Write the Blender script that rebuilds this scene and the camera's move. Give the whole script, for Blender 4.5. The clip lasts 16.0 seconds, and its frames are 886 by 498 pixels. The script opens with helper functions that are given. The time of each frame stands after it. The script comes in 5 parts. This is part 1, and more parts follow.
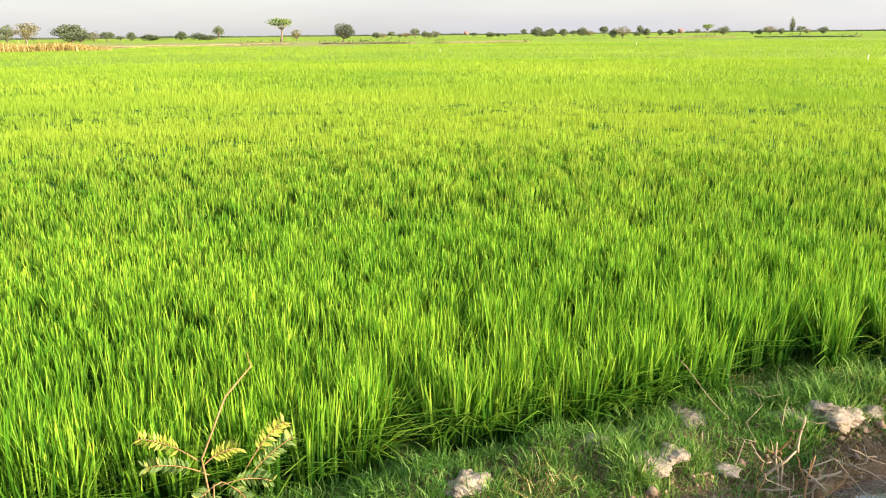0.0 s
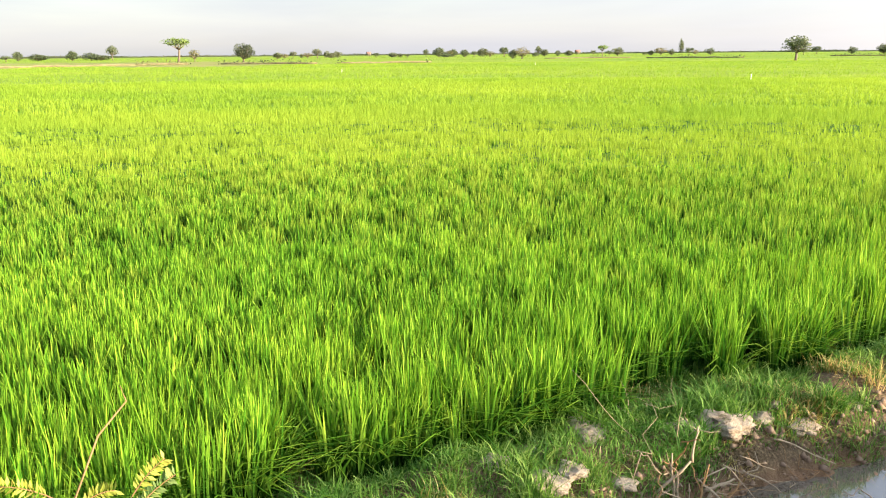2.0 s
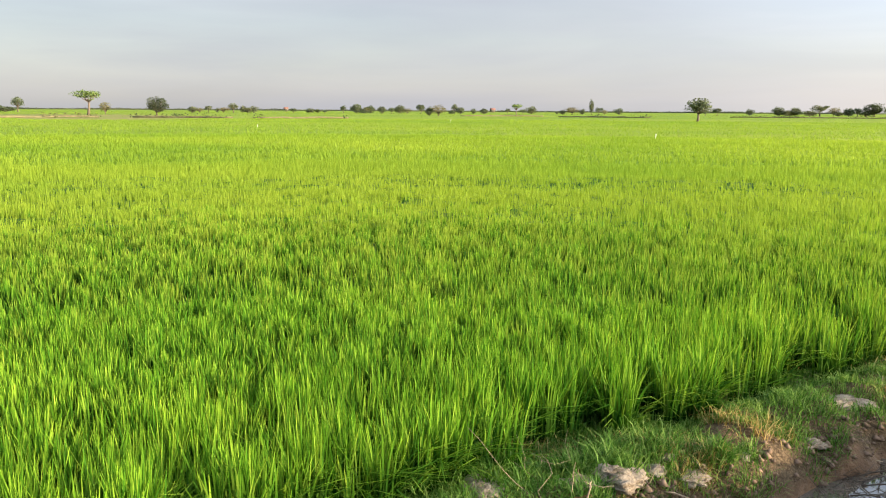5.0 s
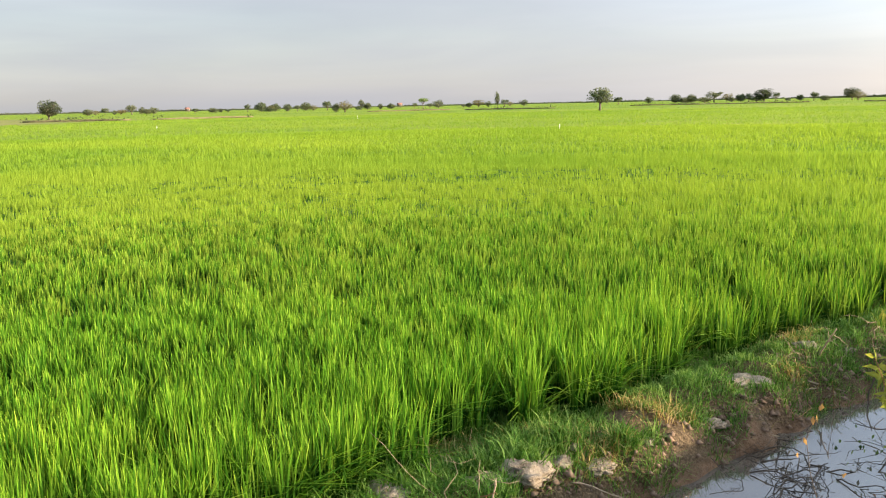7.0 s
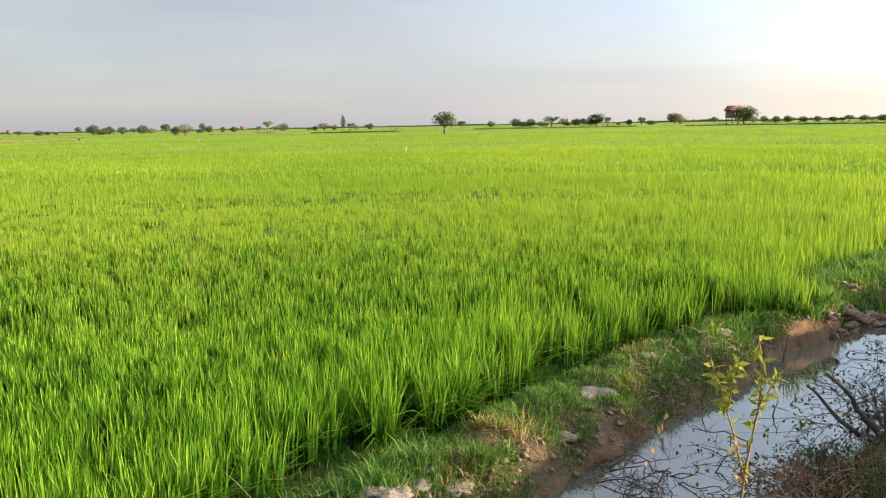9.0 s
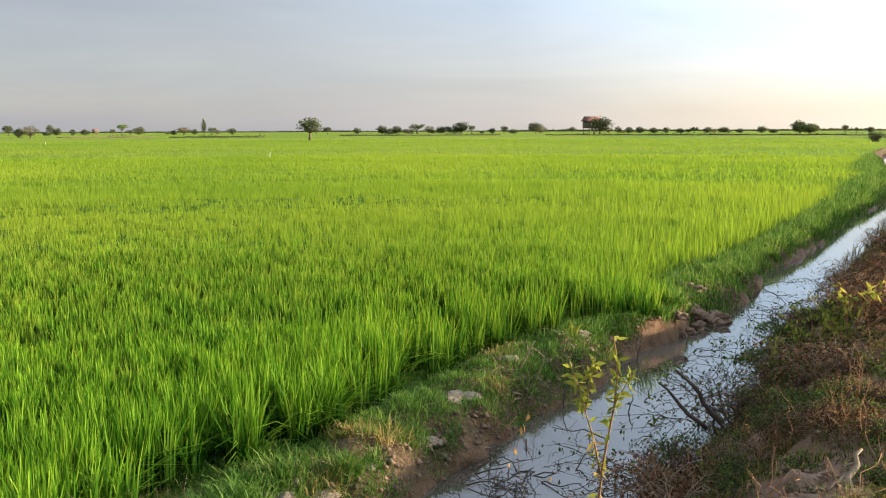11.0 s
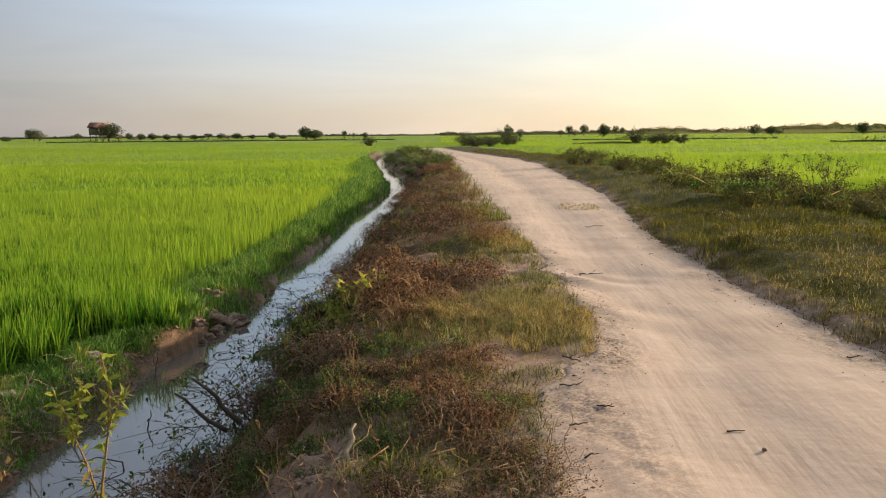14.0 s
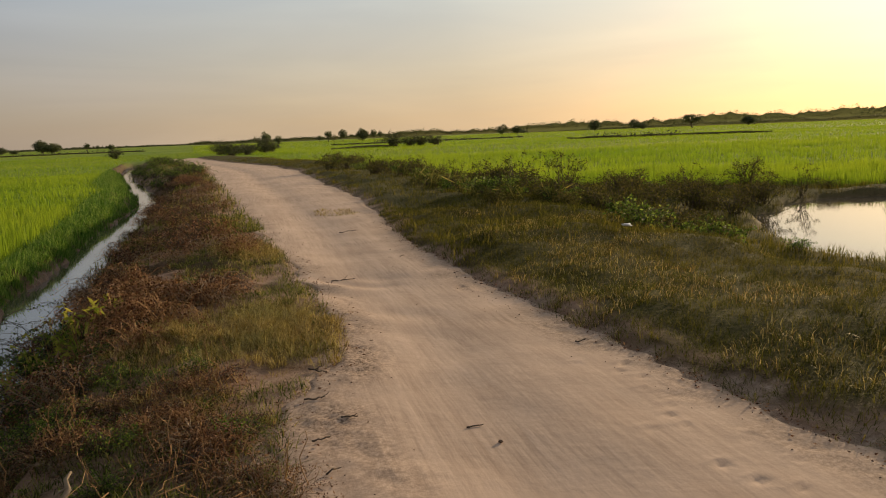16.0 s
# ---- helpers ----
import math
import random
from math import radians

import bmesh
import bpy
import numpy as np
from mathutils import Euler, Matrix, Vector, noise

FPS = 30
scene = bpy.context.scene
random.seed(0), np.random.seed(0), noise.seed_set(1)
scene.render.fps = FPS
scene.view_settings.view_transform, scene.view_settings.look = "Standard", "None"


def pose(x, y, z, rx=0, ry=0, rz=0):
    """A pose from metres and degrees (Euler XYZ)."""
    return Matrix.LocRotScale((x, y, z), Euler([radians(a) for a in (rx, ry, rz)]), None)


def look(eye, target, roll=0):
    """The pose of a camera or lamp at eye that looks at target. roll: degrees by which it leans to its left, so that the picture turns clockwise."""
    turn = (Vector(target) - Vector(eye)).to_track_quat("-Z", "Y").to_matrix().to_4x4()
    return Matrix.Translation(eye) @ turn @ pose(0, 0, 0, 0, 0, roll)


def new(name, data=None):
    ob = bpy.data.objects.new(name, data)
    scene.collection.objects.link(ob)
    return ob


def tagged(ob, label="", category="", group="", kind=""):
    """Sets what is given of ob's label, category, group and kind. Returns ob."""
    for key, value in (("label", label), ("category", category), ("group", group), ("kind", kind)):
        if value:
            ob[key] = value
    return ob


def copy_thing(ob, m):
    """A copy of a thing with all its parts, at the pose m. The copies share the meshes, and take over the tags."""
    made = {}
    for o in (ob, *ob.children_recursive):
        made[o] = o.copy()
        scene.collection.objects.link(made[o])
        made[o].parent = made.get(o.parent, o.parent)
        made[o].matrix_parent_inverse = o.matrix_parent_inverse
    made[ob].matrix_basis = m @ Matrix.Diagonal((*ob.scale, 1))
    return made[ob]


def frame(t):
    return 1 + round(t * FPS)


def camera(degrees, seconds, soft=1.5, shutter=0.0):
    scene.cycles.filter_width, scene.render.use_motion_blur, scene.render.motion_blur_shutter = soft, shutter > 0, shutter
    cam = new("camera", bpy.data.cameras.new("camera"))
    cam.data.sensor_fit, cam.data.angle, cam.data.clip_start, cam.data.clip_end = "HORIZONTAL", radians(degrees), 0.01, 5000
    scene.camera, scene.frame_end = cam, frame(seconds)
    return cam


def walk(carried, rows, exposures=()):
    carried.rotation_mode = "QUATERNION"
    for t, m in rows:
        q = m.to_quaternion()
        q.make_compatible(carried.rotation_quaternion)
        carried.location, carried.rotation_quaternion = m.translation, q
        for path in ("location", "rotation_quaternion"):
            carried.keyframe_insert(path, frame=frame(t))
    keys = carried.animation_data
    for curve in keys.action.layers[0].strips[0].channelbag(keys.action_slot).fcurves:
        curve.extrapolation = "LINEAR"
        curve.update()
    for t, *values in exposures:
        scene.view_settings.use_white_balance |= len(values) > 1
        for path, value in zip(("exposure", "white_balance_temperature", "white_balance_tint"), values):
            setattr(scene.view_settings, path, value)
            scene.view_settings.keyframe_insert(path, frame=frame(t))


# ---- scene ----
cam = camera(56.0, 16.0, soft=1.1)
PATH = [
    (0, (-0.094, -0.088, 1.7), (-1.803, 0.822, 1.2), -0.6),
    (0.5, (-0.126, -0.015, 1.675), (-1.809, 0.944, 1.176), -0.6),
    (1, (-0.15, 0.025, 1.67), (-1.805, 1.036, 1.183), -0.6),
    (1.5, (-0.158, 0.056, 1.659), (-1.788, 1.115, 1.188), -0.5),
    (2, (-0.151, 0.055, 1.67), (-1.754, 1.16, 1.213), -0.5),
    (2.5, (-0.144, 0.066, 1.677), (-1.725, 1.208, 1.235), -0.5),
    (3, (-0.157, 0.114, 1.659), (-1.721, 1.288, 1.238), -0.5),
    (3.5, (-0.123, 0.112, 1.679), (-1.671, 1.319, 1.296), -0.4),
    (4, (-0.091, 0.107, 1.692), (-1.618, 1.35, 1.343), -0.0),
    (6.5, (-0.063, 0.359, 1.667), (-1.501, 1.709, 1.335), -0.2),
    (7, (-0.096, 0.371, 1.676), (-1.456, 1.796, 1.334), -1.2),
    (7.5, (-0.121, 0.366, 1.685), (-1.412, 1.853, 1.333), -1.3),
    (8, (-0.14, 0.383, 1.677), (-1.379, 1.916, 1.337), -1.3),
    (8.5, (-0.142, 0.391, 1.676), (-1.301, 1.99, 1.361), -1.2),
    (11, (-0.142, 0.434, 1.665), (-0.946, 2.243, 1.383), -0.2),
    (11.5, (-0.132, 0.431, 1.669), (-0.829, 2.283, 1.383), 0.0),
    (12, (-0.124, 0.449, 1.666), (-0.679, 2.35, 1.383), 0.2),
    (12.5, (-0.096, 0.46, 1.661), (-0.468, 2.402, 1.362), -0.1),
    (13, (-0.068, 0.472, 1.66), (-0.229, 2.441, 1.346), -0.3),
    (13.5, (-0.034, 0.468, 1.659), (0.005, 2.446, 1.363), -0.4),
    (14, (0.004, 0.503, 1.651), (0.287, 2.464, 1.377), -0.5),
    (14.5, (0.04, 0.515, 1.652), (0.532, 2.435, 1.389), -0.6),
    (15, (0.06, 0.512, 1.655), (0.685, 2.397, 1.419), -0.6),
    (15.5, (0.087, 0.503, 1.664), (0.823, 2.347, 1.421), -1.2),
    (16, (0.242, 0.573, 1.658), (1.056, 2.38, 1.383), -2.3),
]
EXPOSURES = [(0, 1.84, 6500, 10), (2, 1.92, 6500, 10), (3, 1.86, 6500, 10), (4, 1.46, 6500, 10), (7, 1.45, 6500, 10), (11, 1.12, 6500, 10), (12.5, 0.88, 6500, 10), (14.5, 0.32, 6850, 12), (16, -0.3, 7700, 15)]
walk(cam, [(t, look(eye, target, roll)) for t, eye, target, roll in PATH], EXPOSURES)

# ---- sky and sun ----
SUN_BEARING, SUN_HEIGHT = -62.0, 12.5  # degrees: from +y, positive towards -x; above the horizon


def make_world():
    world = bpy.data.worlds.new("evening_sky")
    scene.world = world
    world.use_nodes = True
    nt = world.node_tree
    nt.nodes.clear()
    out = nt.nodes.new("ShaderNodeOutputWorld")
    bg = nt.nodes.new("ShaderNodeBackground")
    sky = nt.nodes.new("ShaderNodeTexSky")
    sky.sky_type, sky.sun_disc = "NISHITA", False
    sky.sun_elevation, sky.sun_rotation = radians(SUN_HEIGHT), radians(-SUN_BEARING)
    sky.air_density, sky.dust_density, sky.ozone_density = 1.0, 1.2, 1.0
    # thin streaks of high cloud
    tc = nt.nodes.new("ShaderNodeTexCoord")
    mp = nt.nodes.new("ShaderNodeMapping")
    mp.inputs["Scale"].default_value = (2.2, 2.2, 17.0)
    nz = nt.nodes.new("ShaderNodeTexNoise")
    nz.inputs["Scale"].default_value, nz.inputs["Detail"].default_value, nz.inputs["Roughness"].default_value = 1.3, 6.0, 0.55
    ramp = nt.nodes.new("ShaderNodeValToRGB")
    ramp.color_ramp.elements[0].position, ramp.color_ramp.elements[0].color = 0.36, (0.82, 0.82, 0.82, 1)
    ramp.color_ramp.elements[1].position, ramp.color_ramp.elements[1].color = 0.70, (0.95, 0.95, 0.95, 1)
    mix = nt.nodes.new("ShaderNodeMixRGB")
    veil = nt.nodes.new("ShaderNodeMixRGB")  # thin high cloud, whitish, that takes on some of the sky's own glow
    veil.inputs["Fac"].default_value = 0.12
    b, h = radians(SUN_BEARING), radians(SUN_HEIGHT)
    way = Vector((-math.sin(b) * math.cos(h), math.cos(b) * math.cos(h), math.sin(h)))
    near_sun = nt.nodes.new("ShaderNodeVectorMath")
    near_sun.operation = "DOT_PRODUCT"
    near_sun.inputs[1].default_value = way
    spread = nt.nodes.new("ShaderNodeMapRange")
    spread.inputs["From Min"].default_value = -1.0
    glow = nt.nodes.new("ShaderNodeValToRGB")
    stops = ((0.0, (1.88, 1.93, 2.2)), (0.36, (2.08, 2.13, 2.44)), (0.58, (2.95, 2.98, 3.2)), (0.74, (4.8, 4.75, 4.7)), (0.9, (6.5, 6.1, 5.2)), (1.0, (11.0, 9.6, 7.2)))
    while len(glow.color_ramp.elements) < len(stops):
        glow.color_ramp.elements.new(0.5)
    for el, (at, colour) in zip(glow.color_ramp.elements, stops):
        el.position, el.color = at, (*colour, 1)
    swirl = nt.nodes.new("ShaderNodeMapping")
    swirl.inputs["Scale"].default_value, swirl.inputs["Location"].default_value = (1.5, 1.5, 11.0), (3.1, 0.4, 1.7)
    puff = nt.nodes.new("ShaderNodeTexNoise")
    puff.inputs["Scale"].default_value, puff.inputs["Detail"].default_value, puff.inputs["Roughness"].default_value, puff.inputs["Distortion"].default_value = 1.6, 7.0, 0.5, 0.6
    tone = nt.nodes.new("ShaderNodeValToRGB")
    tone.color_ramp.elements[0].position, tone.color_ramp.elements[0].color = 0.34, (0.93, 0.935, 0.955, 1)
    tone.color_ramp.elements[1].position, tone.color_ramp.elements[1].color = 0.70, (1.07, 1.06, 1.045, 1)
    shade = nt.nodes.new("ShaderNodeMixRGB")
    shade.blend_type = "MULTIPLY"
    shade.inputs["Fac"].default_value = 1.0
    link = nt.links.new
    link(tc.outputs["Generated"], near_sun.inputs[0])
    link(near_sun.outputs["Value"], spread.inputs["Value"])
    link(spread.outputs["Result"], glow.inputs["Fac"])
    link(glow.outputs["Color"], veil.inputs["Color1"])
    link(tc.outputs["Generated"], swirl.inputs["Vector"])
    link(swirl.outputs["Vector"], puff.inputs["Vector"])
    link(puff.outputs["Fac"], tone.inputs["Fac"])
    # on the sun's side: cream above the horizon, pale blue higher up
    split = nt.nodes.new("ShaderNodeSeparateXYZ")
    rise, side = nt.nodes.new("ShaderNodeMapRange"), nt.nodes.new("ShaderNodeMapRange")
    rise.inputs["From Min"].default_value, rise.inputs["From Max"].default_value = 0.02, 0.17
    side.inputs["From Min"].default_value, side.inputs["From Max"].default_value = 0.42, 0.72
    tint, dyed, choice = (nt.nodes.new("ShaderNodeMixRGB") for _ in range(3))
    tint.inputs["Color1"].default_value, tint.inputs["Color2"].default_value = (1.15, 1.04, 0.91, 1), (1.04, 1.30, 1.62, 1)
    dyed.blend_type, dyed.inputs["Fac"].default_value = "MULTIPLY", 1.0
    link(tc.outputs["Generated"], split.inputs["Vector"])
    link(split.outputs["Z"], rise.inputs["Value"])
    link(rise.outputs["Result"], tint.inputs["Fac"])
    link(veil.outputs["Color"], dyed.inputs["Color1"])
    link(tint.outputs["Color"], dyed.inputs["Color2"])
    link(spread.outputs["Result"], side.inputs["Value"])
    link(side.outputs["Result"], choice.inputs["Fac"])
    link(veil.outputs["Color"], choice.inputs["Color1"])
    link(dyed.outputs["Color"], choice.inputs["Color2"])
    link(choice.outputs["Color"], shade.inputs["Color1"])
    link(tone.outputs["Color"], shade.inputs["Color2"])
    link(tc.outputs["Generated"], mp.inputs["Vector"])
    link(mp.outputs["Vector"], nz.inputs["Vector"])
    link(nz.outputs["Fac"], ramp.inputs["Fac"])
    link(ramp.outputs["Color"], mix.inputs["Fac"])
    link(sky.outputs["Color"], mix.inputs["Color1"])
    link(sky.outputs["Color"], veil.inputs["Color2"])
    link(shade.outputs["Color"], mix.inputs["Color2"])
    link(mix.outputs["Color"], bg.inputs["Color"])
    bg.inputs["Strength"].default_value = 0.10
    link(bg.outputs["Background"], out.inputs["Surface"])
    sun = new("sun", bpy.data.lights.new("sun", "SUN"))
    sun.data.energy, sun.data.angle, sun.data.color = 5.0, radians(0.6), (1.0, 0.82, 0.57)
    b, h = radians(SUN_BEARING), radians(SUN_HEIGHT)
    way = Vector((-math.sin(b) * math.cos(h), math.cos(b) * math.cos(h), math.sin(h)))
    sun.matrix_world = look(way * 60, (0, 0, 0))


make_world()

# ---- materials ----


class Nodes:
    """Short hand for one node material."""

    def __init__(self, name):
        self.mat = bpy.data.materials.new(name)
        self.mat.use_nodes = True
        self.nt = self.mat.node_tree
        self.nt.nodes.clear()
        self.out = self.nt.nodes.new("ShaderNodeOutputMaterial")
        self.pos = None

    def node(self, kind, **values):
        n = self.nt.nodes.new(kind)
        for key, value in values.items():
            n.inputs[key.replace("_", " ")].default_value = value
        return n

    def put(self, a, b):
        self.nt.links.new(a, b)

    def where(self):
        if not self.pos:
            self.pos = self.nt.nodes.new("ShaderNodeNewGeometry").outputs["Position"]
        return self.pos

    def noise(self, scale, detail=4.0, rough=0.55, stretch=None):
        n = self.node("ShaderNodeTexNoise", Scale=scale, Detail=detail, Roughness=rough)
        src = self.where()
        if stretch:
            turn = self.node("ShaderNodeMapping")
            turn.inputs["Rotation"].default_value = (0, 0, radians(11))
            m = self.node("ShaderNodeMapping")
            m.inputs["Scale"].default_value = stretch
            self.put(src, turn.inputs["Vector"])
            self.put(turn.outputs["Vector"], m.inputs["Vector"])
            src = m.outputs["Vector"]
        self.put(src, n.inputs["Vector"])
        return n.outputs["Fac"]

    def ramp(self, fac, *stops):
        r = self.nt.nodes.new("ShaderNodeValToRGB")
        e = r.color_ramp.elements
        while len(e) < len(stops):
            e.new(0.5)
        for el, (p, c) in zip(e, stops):
            el.position, el.color = p, (*c, 1) if len(c) == 3 else c
        self.put(fac, r.inputs["Fac"])
        return r.outputs["Color"]

    def span(self, fac, low, high):
        n = self.nt.nodes.new("ShaderNodeMapRange")
        n.inputs["From Min"].default_value, n.inputs["From Max"].default_value = low, high
        self.put(fac, n.inputs["Value"])
        return n.outputs["Result"]

    def mix(self, fac, a, b, blend="MIX"):
        n = self.nt.nodes.new("ShaderNodeMixRGB")
        n.blend_type = blend
        for value, key in ((fac, "Fac"), (a, "Color1"), (b, "Color2")):
            if isinstance(value, (int, float)):
                n.inputs[key].default_value = value if key == "Fac" else (value, value, value, 1)
            elif isinstance(value, tuple):
                n.inputs[key].default_value = (*value, 1)
            else:
                self.put(value, n.inputs[key])
        return n.outputs["Color"]

    def mask(self, name):
        n = self.nt.nodes.new("ShaderNodeAttribute")
        n.attribute_name = name
        return n.outputs["Fac"]

    def island(self):
        return self.nt.nodes.new("ShaderNodeNewGeometry").outputs["Random Per Island"]

    def chance(self):
        return self.nt.nodes.new("ShaderNodeObjectInfo").outputs["Random"]

    def surface(self, color, rough=0.8, bump=None, strength=0.4, distance=0.02, spec=0.3, metal=0.0):
        p = self.node("ShaderNodeBsdfPrincipled", Metallic=metal)
        p.inputs["Specular IOR Level"].default_value = spec
        for value, key in ((color, "Base Color"), (rough, "Roughness")):
            if isinstance(value, (int, float)):
                p.inputs[key].default_value = value
            elif isinstance(value, tuple):
                p.inputs[key].default_value = (*value, 1)
            else:
                self.put(value, p.inputs[key])
        if bump is not None:
            b = self.node("ShaderNodeBump", Strength=strength, Distance=distance)
            self.put(bump, b.inputs["Height"])
            self.put(b.outputs["Normal"], p.inputs["Normal"])
        self.put(p.outputs["BSDF"], self.out.inputs["Surface"])
        return p

    def leaf(self, color, through_color, amount=0.45, rough=0.55, spec=0.08):
        """A thin leaf: gloss and colour on the lit side, light that shines through on the other."""
        p = self.surface(color, rough, spec=spec)
        t = self.node("ShaderNodeBsdfTranslucent")
        if isinstance(through_color, tuple):
            t.inputs["Color"].default_value = (*through_color, 1)
        else:
            self.put(through_color, t.inputs["Color"])
        m = self.node("ShaderNodeMixShader", Fac=amount)
        self.put(p.outputs["BSDF"], m.inputs[1])
        self.put(t.outputs["BSDF"], m.inputs[2])
        self.put(m.outputs["Shader"], self.out.inputs["Surface"])
        return self.mat


def leaf_material(name, dark, mid, pale, amount=0.45, patch=0.35, gain=1.7, rough=0.5, tip=(), spec=0.05):
    """Leaves that differ one by one and, more slowly, over the ground; tip: a ramp along the blade, dark at the foot as
    if shaded, bright yellow at the end.
    """
    n = Nodes(name)
    own = n.ramp(n.island(), (0.0, dark), (0.55, mid), (1.0, pale))
    slow = n.ramp(n.noise(patch, 3.0), (0.3, (0.72, 0.86, 0.75)), (0.7, (1.15, 1.1, 1.0)))
    col = n.mix(1.0, own, slow, "MULTIPLY")
    # shade inside the stand put into the colour: dark foot, bright yellowed tip
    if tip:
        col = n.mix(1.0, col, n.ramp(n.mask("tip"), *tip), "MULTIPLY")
    shine = n.mix(1.0, col, (gain, gain * 0.95, gain * 0.7), "MULTIPLY")
    return n.leaf(col, shine, amount, rough, spec)


def bark_material(name, dark, pale):
    n = Nodes(name)
    g = n.noise(14.0, 6.0, 0.65, (1, 1, 0.3))
    col = n.mix(0.35, n.ramp(g, (0.3, dark), (0.75, pale)), n.ramp(n.chance(), (0, dark), (1, pale)))
    n.surface(col, 0.85, g, 0.6, 0.01)
    return n.mat


def ground_material():
    n = Nodes("earth")
    fine, clod = n.noise(38.0, 5.0, 0.7), n.noise(7.0, 5.0, 0.6)
    soil = n.ramp(clod, (0.25, (0.19, 0.115, 0.08)), (0.5, (0.39, 0.25, 0.18)), (0.72, (0.54, 0.39, 0.29)))
    soil = n.mix(0.3, soil, n.ramp(fine, (0.3, (0.09, 0.06, 0.04)), (0.75, (0.42, 0.3, 0.2))))
    # litter and low growth that covers most of the verge; on the bank it darkens the soil as shade
    litter = n.ramp(n.noise(55.0, 4.0, 0.7), (0.35, (0.036, 0.027, 0.014)), (0.5, (0.095, 0.066, 0.036)), (0.66, (0.21, 0.15, 0.085)))
    soil = n.mix(n.mask("litter"), soil, litter)
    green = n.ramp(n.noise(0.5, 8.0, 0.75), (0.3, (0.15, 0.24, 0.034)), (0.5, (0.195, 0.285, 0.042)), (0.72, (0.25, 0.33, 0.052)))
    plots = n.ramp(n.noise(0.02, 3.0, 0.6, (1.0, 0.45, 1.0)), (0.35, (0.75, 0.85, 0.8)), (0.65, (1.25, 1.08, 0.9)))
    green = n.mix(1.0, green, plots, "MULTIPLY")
    # nearer paddy ground darkened to match the shade-dark leaf sheet over it
    green = n.mix(n.mask("pale_green"), (0.10, 0.22, 0.014), green)
    green = n.mix(n.mask("dry"), green, n.ramp(n.noise(0.09, 5.0, 0.6), (0.35, (0.20, 0.235, 0.06)), (0.65, (0.31, 0.26, 0.11))))
    turf = n.ramp(n.noise(24.0, 5.0, 0.7), (0.32, (0.034, 0.034, 0.011)), (0.5, (0.085, 0.08, 0.027)), (0.68, (0.17, 0.145, 0.057)))
    soil = n.mix(n.mask("turf"), soil, turf)
    soil = n.mix(n.mask("rim"), soil, n.ramp(n.noise(16.0, 6.0, 0.7), (0.3, (0.22, 0.15, 0.105)), (0.5, (0.37, 0.27, 0.205)), (0.7, (0.52, 0.40, 0.32))))
    mud = n.ramp(clod, (0.3, (0.10, 0.056, 0.032)), (0.7, (0.29, 0.17, 0.10)))
    col = n.mix(n.mask("crop"), soil, green)
    col = n.mix(n.mask("mud"), col, mud)
    rough = n.ramp(n.mask("mud"), (0.0, (0.95, 0.95, 0.95)), (1.0, (0.42, 0.42, 0.42)))
    n.surface(col, rough, n.mix(0.35, clod, fine), 0.9, 0.09, spec=0.08)
    return n.mat


def road_material():
    n = Nodes("sandy_track")
    fine, lump, broad = n.noise(90.0, 5.0, 0.7), n.noise(9.0, 5.0, 0.6), n.noise(0.8, 5.0, 0.6)
    rut = n.noise(3.4, 5.0, 0.6, (1.6, 0.10, 1.0))
    scrape = n.noise(17.0, 4.0, 0.6, (1.5, 0.07, 1.0))
    grit = n.noise(34.0, 6.0, 0.8)
    sand = n.ramp(broad, (0.3, (0.49, 0.365, 0.29)), (0.7, (0.64, 0.50, 0.415)))
    sand = n.mix(0.32, sand, n.ramp(rut, (0.38, (0.36, 0.255, 0.195)), (0.62, (0.68, 0.53, 0.44))))
    scraped = n.mix(n.span(n.noise(0.7, 3.0), 0.42, 0.62), sand, n.ramp(scrape, (0.38, (0.30, 0.21, 0.155)), (0.5, (0.55, 0.42, 0.335)), (0.62, (0.70, 0.55, 0.455))))
    sand = n.mix(0.34, sand, scraped)
    sand = n.mix(0.08, sand, n.ramp(fine, (0.3, (0.3, 0.21, 0.155)), (0.72, (0.64, 0.5, 0.4))))
    gravel = n.ramp(grit, (0.40, (0.12, 0.08, 0.056)), (0.49, (0.33, 0.235, 0.175)), (0.60, (0.58, 0.45, 0.37)))
    sand = n.mix(n.mask("gravel"), sand, gravel)
    sand = n.mix(1.0, sand, (0.97, 0.915, 0.85), "MULTIPLY")
    edge = n.ramp(lump, (0.3, (0.19, 0.125, 0.085)), (0.7, (0.43, 0.31, 0.23)))
    col = n.mix(n.mask("edge"), sand, n.mix(0.45, edge, gravel))
    h = n.mix(0.22, n.mix(0.45, n.mix(0.5, rut, scrape), lump), n.mix(n.mask("gravel"), lump, grit))
    n.surface(col, 0.95, h, 0.3, 0.03)
    return n.mat


def water_material():
    n = Nodes("murky_water")
    ripple = n.noise(5.0, 3.0, 0.5)
    silt = n.ramp(n.noise(1.2, 4.0), (0.3, (0.085, 0.072, 0.057)), (0.7, (0.13, 0.108, 0.085)))
    p = n.surface(silt, 0.03, ripple, 0.05, 0.02, spec=0.5)
    p.inputs["IOR"].default_value = 2.6
    return n.mat


def clay_material():
    n = Nodes("dry_clay")
    a, b = n.noise(11.0, 6.0, 0.7), n.noise(60.0, 4.0, 0.7)
    col = n.ramp(a, (0.3, (0.14, 0.10, 0.07)), (0.48, (0.29, 0.23, 0.175)), (0.7, (0.42, 0.35, 0.275)))
    n.surface(n.mix(0.25, col, n.ramp(b, (0.35, (0.10, 0.08, 0.055)), (0.65, (0.46, 0.39, 0.32)))), 0.95, n.mix(0.4, a, b), 1.0, 0.05)
    return n.mat


